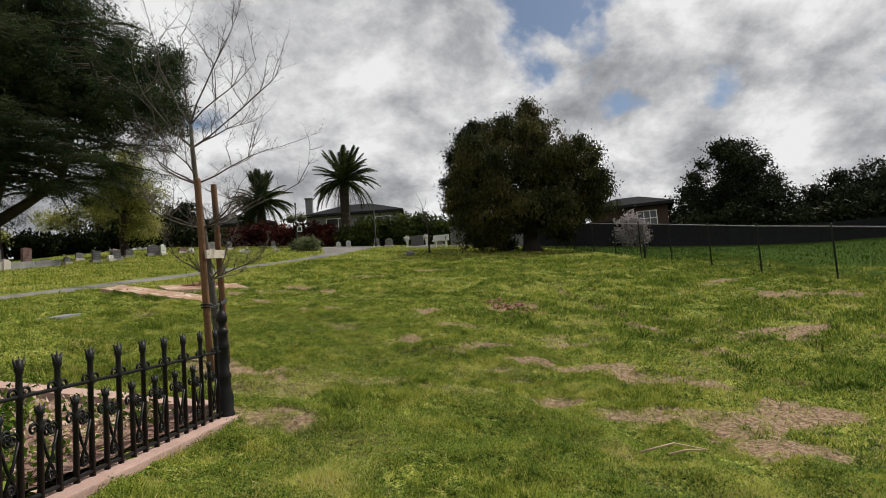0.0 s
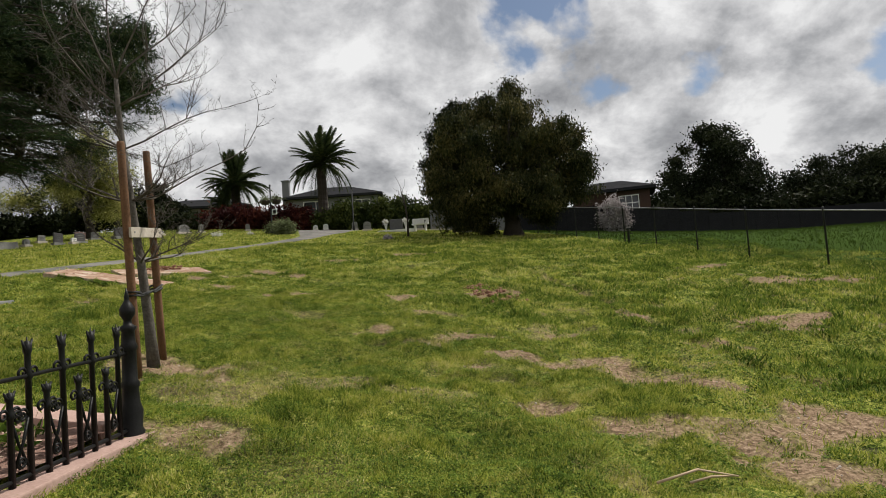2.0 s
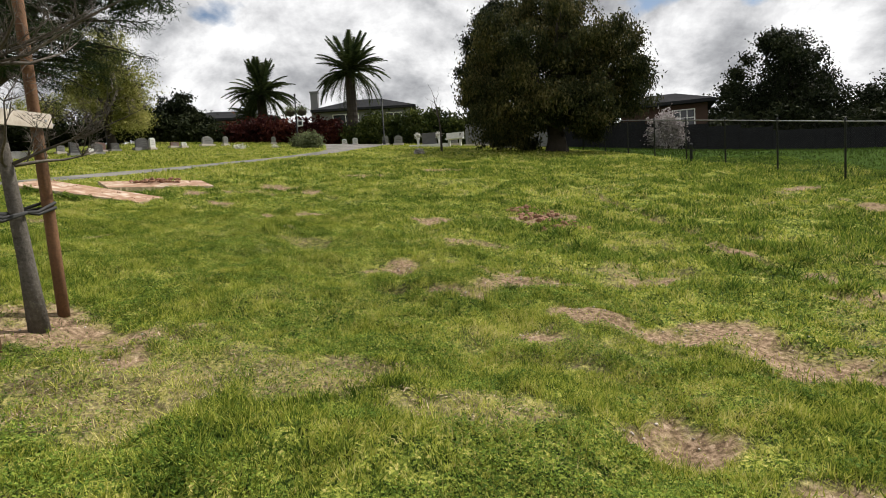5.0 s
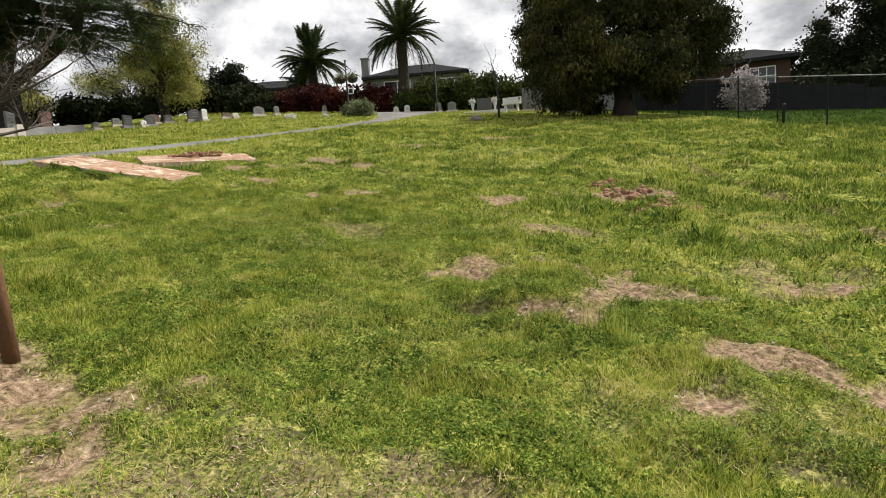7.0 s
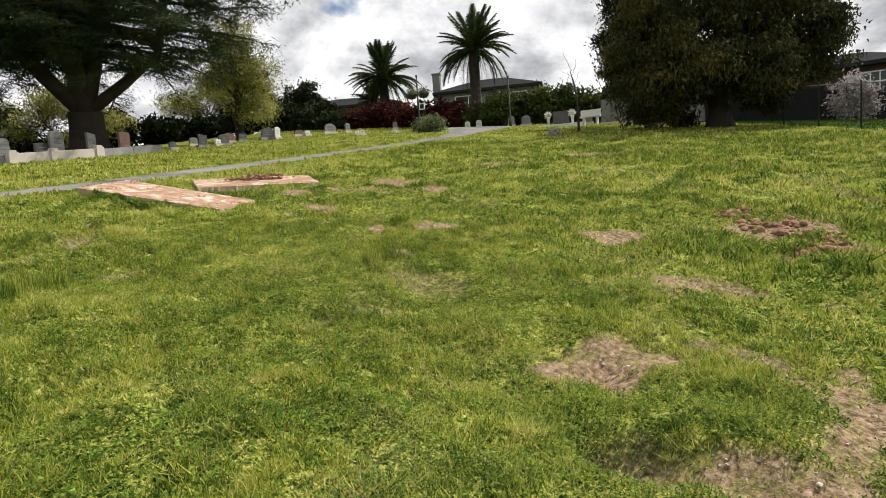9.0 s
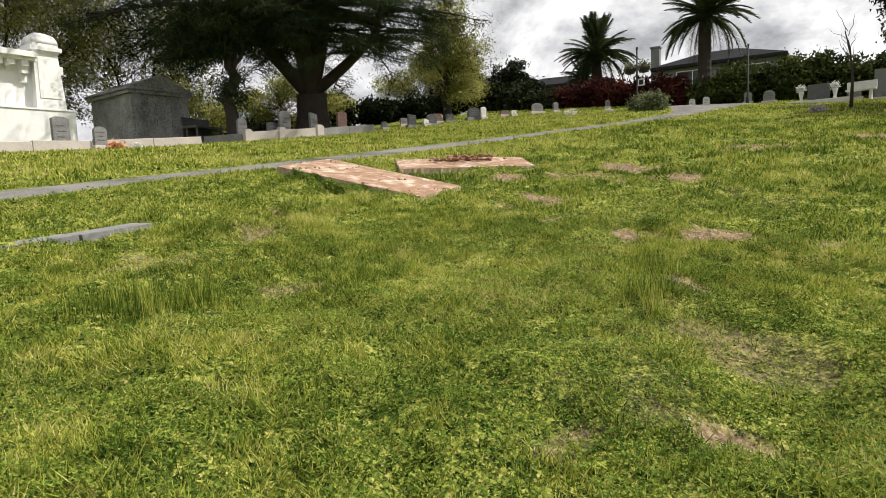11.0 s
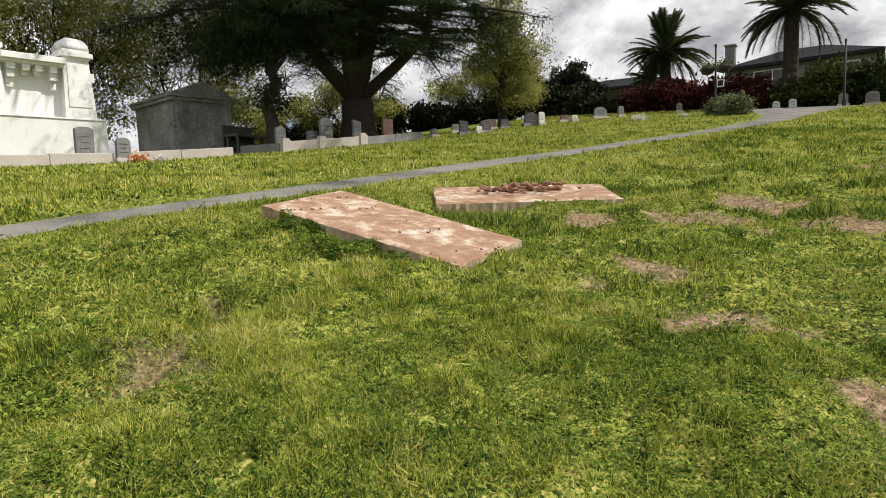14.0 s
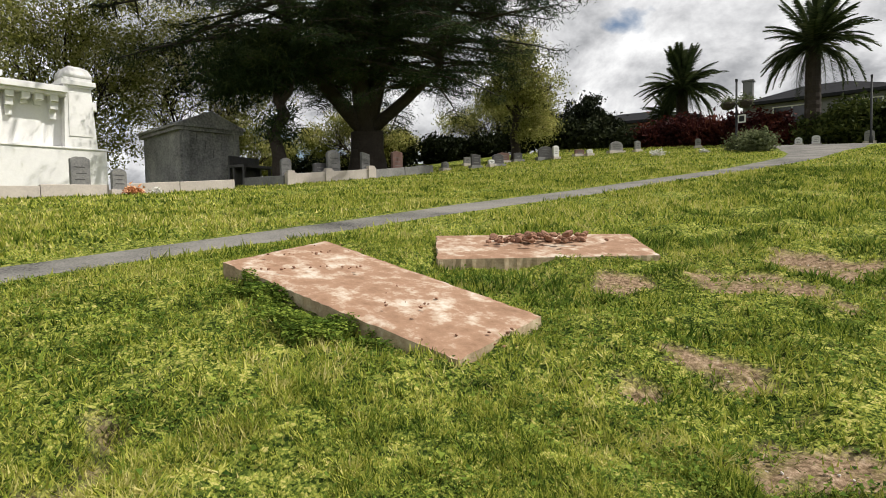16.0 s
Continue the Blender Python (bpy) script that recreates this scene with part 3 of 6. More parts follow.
# the broad dark tree on the lawn
TX, TY, TZ = 4.4, 40.0, 4.6
build_tree("broad_tree", "broad dark olive-green evergreen tree on the lawn", (TX, TY, TZ), (0.3, 0, 5.0), 0.5,
           [(-3, 0, 6), (3, 0.5, 6), (0, -2.5, 7), (1, 2, 8), (-1, 0, 8.5), (4, -1, 4), (-2, -2.5, 4.5)],
           [(TX - 0.4, TY, TZ + 4.8, 3.9, 3.6, 3.3), (TX + 0.5, TY, TZ + 7.7, 1.9, 1.9, 2.0), (TX - 1.9, TY, TZ + 8.2, 0.9, 1.0, 1.4), (TX - 3.2, TY, TZ + 5.6, 1.6, 1.8, 2.2), (TX + 2.5, TY - 0.4, TZ + 5.6, 2.0, 2.2, 2.0),
            (TX + 4.2, TY, TZ + 3.5, 1.8, 2.2, 1.9), (TX + 1.0, TY - 2.6, TZ + 2.4, 2.2, 1.4, 1.3), (TX - 1.8, TY - 2.0, TZ + 2.4, 2.2, 1.6, 1.3), (TX + 1.9, TY - 1.6, TZ + 1.6, 2.0, 1.6, 0.9), (TX - 2.6, TY - 0.8, TZ + 1.7, 1.9, 1.6, 1.0), (TX + 0.3, TY, TZ + 9.7, 0.6, 0.7, 0.9),
            (TX - 4.4, TY, TZ + 3.4, 1.4, 1.4, 1.8), (TX - 3.8, TY - 0.6, TZ + 1.4, 1.5, 1.4, 1.0)] + fringe(TX - 0.2, TY, TZ + 5.0, 4.9, 4.2, 4.2, 46, 5, 0.75),
           "pepper", 160000, 0.085, 0.3, 11, per=30, inner=0.35, droop=0.8, long=2.3)
build_tree("tall_eucalyptus", "slender dark eucalyptus behind the broad tree", at_land(0.9, 46.0), (-0.3, 0, 7.0), 0.32,
           [(-0.9, 0, 7), (0.6, 0, 9), (0.2, 0.4, 9.5), (-1.1, 0, 5)],
           [(0.9, 46, 14.6, 1.2, 1.3, 1.3), (0.2, 46, 12.8, 1.4, 1.3, 1.5), (-0.5, 46, 10.6, 1.0, 1.2, 1.4), (1.4, 46, 11.6, 1.6, 1.4, 2.8), (0.0, 46.2, 8.6, 1.0, 1.2, 1.0)],
           "oak", 42000, 0.1, 0.3, 12, per=16, inner=0.3, droop=0.6)
build_tree("round_oak", "round dark oak beyond the wire fence", at_land(31.2, 67.5, -0.4), (0, 0, 5.0), 0.55,
           [(-3, 0, 6), (3, 0, 6), (0, -2, 8), (0.5, 1, 9)],
           [(31.2, 67.5, 10.0, 4.6, 4.2, 4.6), (31.6, 67.4, 14.2, 2.9, 2.8, 2.9), (28.6, 68.6, 8.0, 3.0, 2.6, 3.6), (34.6, 66, 8.4, 2.8, 2.6, 3.8), (23.6, 66.2, 7.6, 2.6, 2.2, 3.4), (26.6, 66.4, 9.2, 2.6, 2.2, 3.4), (31, 67, 5.6, 5.4, 3, 2.2)] + fringe(31, 67.4, 11.0, 5.2, 4.4, 5.4, 26, 6, 1.0),
           "oak", 66000, 0.22, 0.42, 13, per=26, inner=0.35, long=1.0)
build_tree("spreading_oak", "spreading dark oak beyond the wire fence", at_land(46.5, 70.5, -0.4), (0, 0, 4.0), 0.55,
           [(-4, 1, 5), (4, -2, 5), (0, -2, 7), (2, -1, 8)],
           [(44, 72, 8.4, 4.4, 4, 4.0), (48, 69.5, 10.2, 4.2, 4, 3.8), (52.5, 66.5, 8.4, 4.2, 4, 4.2), (47, 70, 5.6, 7.5, 4, 2.6), (58, 63, 8, 4, 4, 4)] + fringe(48.5, 69, 8.6, 8.0, 4.4, 5.0, 24, 7, 1.0),
           "oak", 66000, 0.24, 0.5, 14, per=22, inner=0.35, long=1.0)
# the great conifer by the old graves
CX, CY, CZ = -29.4, 34.0, 5.6


def build_conifer(label, base, fork, stems, crown, reach, count, seed):
    """Heavy stems from one fork, tiers of long side branches and flat sprays of needles along them."""
    rng = random.Random(seed)
    r = np.random.default_rng(seed)
    ob = thing("great_conifer", label, "tree", Matrix.Translation(base))
    link_mesh("trunk", mesh_of("trunk", *join([limb((0, 0, -0.4), fork, 0.92, 0.9, rng, 6, 0, 14), lathe([(1.5, -0.45), (1.2, 0.1), (1.0, 0.7), (0.9, 1.4)], 14)]), M["darkbark"], True), ob)
    sprays, wood = [], []
    for top, r0, n, low in stems:
        a, b = Vector(fork) * 0.94, Vector(top)
        elbow = a.lerp(b, 0.3) + Vector(((b.x - a.x) * 0.3, (b.y - a.y) * 0.3, 0))
        line = [a, a.lerp(elbow, 0.55) + Vector((rng.uniform(-0.1, 0.1), rng.uniform(-0.1, 0.1), -0.15)), elbow, elbow.lerp(b, 0.35) + Vector((rng.uniform(-0.3, 0.3), rng.uniform(-0.3, 0.3), 0)), elbow.lerp(b, 0.7) + Vector((rng.uniform(-0.3, 0.3), rng.uniform(-0.3, 0.3), 0)), b]
        link_mesh("stem", mesh_of("stem", *tube_data(line, [r0 * (1 - 0.17 * k) for k in range(6)], 9), M["darkbark"], True), ob)
        for k in range(n):
            f = low + (0.99 - low) * (k + rng.random()) / n
            q = f * 5
            s0 = line[min(4, int(q))].lerp(line[min(5, int(q) + 1)], q - int(q))
            ang = rng.uniform(0, 2 * math.pi)
            d = Vector((math.cos(ang), math.sin(ang), 0))
            ln = reach(s0.z, d) * rng.uniform(0.6, 1.05) - 0.6 * max(0.0, Vector((s0.x, s0.y, 0)).dot(d))
            if ln < 1.0:
                continue
            rise, sag = rng.uniform(-0.05, 0.16), rng.uniform(0.1, 0.26)
            crook = Vector((-d.y, d.x, 0)) * rng.uniform(-0.18, 0.18) * ln
            pts = [s0 + d * ln * t + crook * t * t + Vector((0, 0, ln * (rise * t - sag * t * t))) for t in (0, 0.2, 0.4, 0.6, 0.8, 1.0)]
            th = 0.03 + 0.014 * ln
            wood.append(tube_data(pts, [th * (1 - 0.17 * m) for m in range(6)], 5))
            for m in range(int(5 + ln * 2.4)):
                t = 1 - 0.72 * rng.random() ** 1.4
                c = pts[min(4, int(t * 5))].lerp(pts[min(5, int(t * 5) + 1)], t * 5 - int(t * 5))
                side = Vector((-d.y, d.x, 0)) * rng.uniform(-1, 1) * ln * 0.24 * (1.15 - 0.6 * t)
                e = c + side + d * abs(rng.gauss(0, 0.3)) + Vector((0, 0, -0.28 * side.length + rng.uniform(-0.15, 0.12)))
                if side.length > 0.25:
                    wood.append(tube_data([c, c.lerp(e, 0.5) + Vector((0, 0, 0.05)), e], [th * 0.3, th * 0.2, 0.006], 3))
                sprays.append((c.lerp(e, 0.6), e, d))
    tagged(link_mesh("branch_work", mesh_of("branch_work", *join(wood), M["darkbark"], True), ob), kind="stuff")
    c = np.array([tuple(q[0]) for q in sprays])
    e = np.array([tuple(q[1]) for q in sprays])
    pick = r.integers(0, len(c), count)
    f = r.random((count, 1))
    p = c[pick] * (1 - f) + e[pick] * f + r.normal(0, 1, (count, 3)) * np.array([[0.26, 0.26, 0.15]])
    a = (e - c)[pick] * 1.2 + r.normal(0, 0.42, (count, 3))
    a[:, 2] -= 0.12
    a /= np.linalg.norm(a, axis=1, keepdims=True) + 1e-9
    b = np.cross(a, r.normal(0, 1, (count, 3)))
    b /= np.linalg.norm(b, axis=1, keepdims=True) + 1e-9
    ln = r.uniform(0.16, 0.4, (count, 1))
    v = np.stack([p + b * 0.017, p - b * 0.017, p + a * ln], 1).reshape(-1, 3)
    tagged(link_mesh("needles", fast_mesh("needles", v, np.arange(count * 3).reshape(-1, 3), M["pine"]), ob), kind="stuff")
    v, t = leaf_cloud(shell_points(crown, 15, seed, 0.3), 0.46, int(count * 0.62), 0.075, seed + 1, 0.2, 4.5)
    tagged(link_mesh("upper_needles", fast_mesh("upper_needles", v, t, M["pine"]), ob), kind="stuff")


def conifer_reach(z, d):
    west = max(0.0, d.dot(Vector((-0.62, -0.78, 0))))
    return float(np.interp(z, (3, 4.5, 7, 12, 16, 20, 23), (3.0, 5.5, 8.3, 11.0, 9.5, 6.0, 2.0))) * (1 + 0.4 * west)


build_conifer("huge dark spreading conifer with several heavy stems", (CX, CY, CZ), (-0.15, 0.15, 2.5),
              [((-0.8, -0.6, 22.0), 0.6, 70, 0.2), ((1.6, 1.2, 19.5), 0.46, 60, 0.24), ((-4.6, -4.0, 17.5), 0.48, 62, 0.22), ((5.6, 3.8, 13.5), 0.38, 50, 0.24), ((-2.4, 3.4, 17.0), 0.36, 36, 0.3)],
              [(5.6, 4.8, 12.6, 4.8, 4.8, 3.8), (1.0, 0.5, 16.5, 7.0, 7.0, 5.0), (-5.5, -5.5, 13.2, 6.0, 6.0, 3.6), (7.8, 6.4, 11.0, 2.4, 2.4, 2.0), (2.5, -0.5, 11.2, 5.0, 5.0, 1.8), (0, 0, 20.5, 4.0, 4.0, 3.0), (8.2, 7.0, 14.4, 1.8, 1.8, 1.8)], conifer_reach, 230000, 15)
build_tree("budding_tree", "tall tree in thin yellow-green spring leaf", at_land(-28.4, 47.2, 0.1), (0, 0, 4.0), 0.3,
           [(-1.5, -1, 6), (1.5, 1, 6.5), (0, 0, 9), (0.8, 0.6, 8), (-1, 0.5, 8), (2.2, 1.4, 5)],
           [(-28.4, 47.2, 14.6, 2.4, 2.3, 2.6), (-29.4, 46.6, 12.2, 2.4, 2.2, 2.2), (-27.2, 48, 12.0, 2.4, 2.2, 2.6), (-27.4, 48, 9.6, 2.0, 2, 1.6)],
           "spring", 22000, 0.095, 0.34, 16, per=24, inner=0.3, twigs=260)
for k, (x, y, h, rr, n) in enumerate([(-44.5, 24.0, 13.0, 6.0, 20000), (-41.5, 15.0, 13.0, 6.0, 20000), (-43.5, 31.5, 11.0, 5.0, 12000), (-48.5, 37.0, 5.0, 3.6, 11000), (-44.0, 46.0, 5.0, 3.8, 11000), (-36.5, 56.0, 4.5, 3.2, 8000)]):
    z = z_at(x, y) - 0.3
    build_tree("spring_oak", "leafy yellow-green oak with crooked dark limbs", (x, y, z), (0.3, 0, h * 0.3), 0.34,
               [(-2.4, -1.5, h * 0.5), (2.2, 1.5, h * 0.55), (0.4, -2.4, h * 0.6), (0, 0.5, h * 0.9), (-1, 2.4, h * 0.6)],
               [(x, y, z + h * 0.95, rr * 0.75, rr * 0.8, h * 0.34), (x - 2, y - 2.4, z + h * 0.66, rr * 0.7, rr * 0.7, h * 0.3), (x + 1.6, y + 2.4, z + h * 0.66, rr * 0.7, rr * 0.7, h * 0.3), (x + 0.5, y + 1.0, z + h * 0.34, rr * 0.65, rr * 0.65, h * 0.16)],
               "spring", n * 2, 0.11, 0.4, 30 + k, per=18, inner=0.35, twigs=140, group="spring oaks behind the monuments")
for k, (x, y, h) in enumerate([(-36.0, 60.0, 7.5), (-31.6, 64.0, 6.0)]):
    z = z_at(x, y) - 0.3
    build_tree("dark_tree", "small dense dark green tree near the houses", (x, y, z), (0, 0, h * 0.35), 0.25, [(-1, 0, h * 0.5), (1, 0, h * 0.55), (0, 0.6, h * 0.8)],
               [(x, y, z + h * 0.62, 2.5, 2.3, h * 0.36), (x - 1.0, y, z + h * 0.45, 2.2, 2, h * 0.3), (x + 1.8, y, z + h * 0.4, 1.8, 1.8, h * 0.3)], "oak", 26000, 0.16, 0.35, 50 + k, per=16)


build_tree("old_cypress", "dark rough trunk of an old tree beside the mausoleum", at_land(-29.6, 28.6, -0.1), (-0.2, 0.1, 5.2), 0.36,
           [(-1.6, -1.2, 6.0), (1.2, 1.0, 6.5), (0, 0.4, 8)],
           [(-29.8, 28.7, 11.2, 2.6, 2.6, 1.6), (-29.7, 28.7, 7.6, 0.8, 0.8, 1.0), (-31, 27.4, 10.4, 2.2, 2.2, 1.2)],
           "pine", 16000, 0.05, 0.4, 61, per=14, inner=0.3, twigs=40, long=8.0)


# ---- palms ----
def frond_mesh(seed, length=3.6, droop=1.0):
    r = random.Random(seed)
    n = 18
    pts = []
    for i in range(n + 1):
        f = i / n
        pts.append(Vector((length * (f - 0.12 * f * f * droop), 0, length * (0.28 * f - 0.62 * droop * f * f))))
    vs, fs = tube_data(pts, [0.045 * (1 - 0.85 * i / n) for i in range(n + 1)], 4)
    vs, fs = list(vs), list(fs)
    for i in range(3, n * 3):
        f = i / (n * 3)
        p = pts[int(f * n)].lerp(pts[min(n, int(f * n) + 1)], f * n - int(f * n))
        ln = 0.62 * math.sin(math.pi * (0.12 + 0.82 * f)) + 0.05
        for s in (-1, 1):
            tip = p + Vector((ln * 0.62, s * ln * 0.75, -ln * r.uniform(0.15, 0.6)))
            w = Vector((0.042, 0, 0.01))
            k = len(vs)
            vs += [p - w, p + w, tip]
            fs.append((k, k + 1, k + 2))
    return mesh_of("frond", vs, fs, M["palm"])


FRONDS = [frond_mesh(i, 3.6, d) for i, d in enumerate((0.35, 0.7, 1.0, 1.35))]


def build_palm(x, y, z0, top, scale, seed):
    rng = random.Random(seed)
    ob = thing("palm_tree", "tall palm with a shaggy trunk and drooping dark fronds", "palm", Matrix.Translation((x, y, z0)), "pair of palms by the houses")
    h = top - z0
    prof = []
    n = 26
    for i in range(n + 1):
        f = i / n
        r = 0.48 - 0.08 * f + (0.16 if f < 0.05 else 0) + 0.03 * (i % 2) + 0.12 * max(0, f - 0.85)
        prof.append((r * scale, h * f))
    link_mesh("trunk", mesh_of("trunk", *lathe(prof, 12), M["darkbark"], False), ob)
    for i in range(76):
        up = rng.random()
        me = FRONDS[0 if up > 0.75 else 1 if up > 0.5 else 2 if up > 0.22 else 3]
        fr = link_mesh("frond", me, ob)
        tilt = 30 - 102 * up
        fr.matrix_basis = pose(0, 0, h - 0.1 + 0.25 * up, 0, tilt, rng.uniform(0, 360)) @ Matrix.Scale(scale * rng.uniform(0.85, 1.08), 4)


build_palm(-12.4, 60.3, z_at(-12.4, 56), 14.6, 1.12, 1)
build_palm(-22.5, 63.7, z_at(-22.5, 56), 13.7, 1.08, 2)
build_palm(-24.7, 66.0, z_at(-24.7, 56), 12.0, 0.7, 3)


# ---- shrubs, hedges ----
def build_shrub(name, label, x, y, rx, ry, h, leaf, count, size, seed, z=None, group=""):
    z = z_at(x, y) if z is None else z
    ob = thing(name, label, "shrub", Matrix.Translation((x, y, z)), group)
    rng = random.Random(seed)
    stems = [limb((rng.uniform(-0.2, 0.2), rng.uniform(-0.2, 0.2), -0.1), (rng.uniform(-rx, rx) * 0.6, rng.uniform(-ry, ry) * 0.6, h * 0.7), 0.06, 0.02, rng, 3, 0, 4) for _ in range(6)]
    link_mesh("stems", mesh_of("stems", *join(stems), M["darkbark"]), ob)
    cl = shell_points([(0, 0, h * 0.45, rx, ry, h * 0.55), (rx * 0.45, 0, h * 0.35, rx * 0.6, ry * 0.8, h * 0.4), (-rx * 0.45, 0, h * 0.38, rx * 0.6, ry * 0.8, h * 0.45)], 22, seed, 0.4)
    cl[:, 2] = np.maximum(cl[:, 2], 0.12)
    v, t = leaf_cloud(cl, 0.25 + 0.06 * rx, count, size * 1.15, seed)
    v[:, 2] = np.maximum(v[:, 2], -0.05)
    link_mesh("leaves", fast_mesh("leaves", v, t, M[leaf]), ob)


for k, (x, y, rx, h) in enumerate([(-21.0, 59.5, 2.2, 2.6), (-18.2, 60.0, 2.2, 2.9), (-15.4, 60.5, 1.9, 3.0), (-23.2, 59.5, 1.6, 2.0)]):
    build_shrub("red_shrub", "dense dark red-leaved shrub along the road", x, y, rx, 1.4, h, "redleaf", 7000, 0.17, 70 + k, group="red shrubs by the houses")
for k, (x, y, rx, h) in enumerate([(-9.6, 60.0, 2.3, 3.4), (-6.6, 60.0, 2.3, 3.5), (-4.0, 60.5, 2.2, 3.8), (-1.5, 60.0, 2.2, 3.3), (0.8, 59.5, 2.2, 4.2), (-12.0, 60.5, 1.4, 2.4)]):
    build_shrub("hedge_shrub", "rounded dark green shrub in front of the houses", x, y, rx, 1.5, h, "hedge", 8000, 0.17, 80 + k, group="green shrubs by the houses")
for k in range(13):
    x, y = 6 + 4.6 * k, 61.5 + 0.35 * k - 0.06 * k * k
    build_shrub("boundary_shrub", "dark shrub against the far boundary", x, y, 2.9, 1.5, (4.4 if k > 3 else 2.6) + 1.3 * ((k * 7) % 3) / 2, "oak", 6500, 0.24, 100 + k, group="shrubs beyond the field")
for k in range(9):
    x, y = -26 - 3.4 * k, 59 - 1.8 * k
    build_shrub("far_shrub", "low dark shrub behind the gravestones", x, y, 2.2, 1.3, 1.9 + 0.7 * (k % 3), "oak", 4200, 0.2, 130 + k, group="shrubs behind the graves")
for k, (x, y, r) in enumerate([(-14.1, 48.9, 0.62), (-12.7, 46.6, 0.66), (-13.2, 48.0, 0.5)]):
    build_shrub("grass_tuft", "grey-green ornamental grass tuft beside the road", x, y, r, r, 0.95, "tuft", 2600, 0.09, 150 + k, group="tufts by the road")
build_shrub("blossom_shrub", "pale pink blossoming shrub before the brown house", 15.2, 54.0, 1.3, 1.0, 3.6, "blossom", 3500, 0.12, 160)


# ---- houses ----
def hip_roof(x0, x1, y0, y1, z, h, over=0.6):
    x0, x1, y0, y1 = x0 - over, x1 + over, y0 - over, y1 + over
    d = (y1 - y0) / 2
    vs = [(x0, y0, z), (x1, y0, z), (x1, y1, z), (x0, y1, z), (x0 + d, y0 + d, z + h), (x1 - d, y0 + d, z + h)]
    vs += [(a, b, c - 0.28) for a, b, c in vs[:4]]
    return vs, [(0, 1, 5, 4), (1, 2, 5), (2, 3, 4, 5), (3, 0, 4), (0, 6, 7, 1), (1, 7, 8, 2), (2, 8, 9, 3), (3, 9, 6, 0), (6, 9, 8, 7)]


def build_window(parent, x0, x1, z0, z1, y, cols=2, rows=1, t=0.09):
    w = part("window", boxes((x0 - t, x1 + t, y - 0.07, y, z1, z1 + t), (x0 - t, x1 + t, y - 0.09, y, z0 - t, z0), (x0 - t, x0, y - 0.07, y, z0, z1), (x1, x1 + t, y - 0.07, y, z0, z1)), M["trim"], parent, "white window frame")
    for i in range(cols):
        for j in range(rows):
            a, b = x0 + (x1 - x0) * i / cols, x0 + (x1 - x0) * (i + 1) / cols
            c, d = z0 + (z1 - z0) * j / rows, z0 + (z1 - z0) * (j + 1) / rows
            part("pane", boxes((a + 0.03, b - 0.03, y - 0.03, y - 0.01, c + 0.03, d - 0.03)), M["glass"], w)
    for i in range(1, cols):
        a = x0 + (x1 - x0) * i / cols
        part("mullion", boxes((a - 0.035, a + 0.035, y - 0.06, y - 0.005, z0, z1)), M["trim"], w)
    for j in range(1, rows):
        c = z0 + (z1 - z0) * j / rows
        part("transom", boxes((x0, x1, y - 0.065, y - 0.004, c - 0.035, c + 0.035)), M["trim"], w)


def build_house(label, origin, turn, wide, deep, eave, ridge, wall, windows, chimney=None, base=-3.0):
    ob = thing("house", label, "house", pose(*origin, 0, 0, turn))
    part("wall", boxes((0, wide, 0, deep, base, eave - 0.2)), M[wall], ob)
    link_mesh("roof", mesh_of("roof", *hip_roof(0, wide, 0, deep, eave, ridge - eave), M["roof"]), ob, "dark grey shingle roof")
    for w in windows:
        build_window(ob, *w)
    if chimney:
        cx, cw, top = chimney
        part("chimney", boxes((cx, cx + cw, 0.4, 0.4 + cw, eave - 3, top), (cx - 0.1, cx + cw + 0.1, 0.3, 0.5 + cw, top, top + 0.15)), M["siding"], ob, "square pale chimney")
    return ob


build_house("two-storey grey house with a hipped shingle roof and chimney", (-19.8, 74.5, 7.2), 4, 11.4, 8.0, 6.4, 8.1, "siding", [(2.0, 5.0, 4.1, 5.7, -0.02, 2, 1), (8.4, 10.2, 4.4, 5.6, -0.02, 2, 1)], (-0.7, 0.85, 8.6))
build_house("low grey house with a dark shingle roof", (-36.0, 71.5, 7.9), 14, 11.5, 7.0, 5.2, 6.6, "siding", [(3, 4.5, 2.6, 3.8, -0.02, 1, 1)])
build_house("brown stucco house with a large white-framed window", (12.6, 58.6, 4.0), -16, 7.2, 5.0, 5.4, 6.5, "brownwall", [(4.4, 6.1, 2.6, 4.6, -0.02, 3, 3)])


# ---- wire fence ----
def fence_x(y):
    return float(np.interp(y, (6, 20.2, 22.7, 28.7, 35.6, 41, 46), (16.6, 12.43, 11.35, 9.75, 8.2, 6.9, 5.2)))


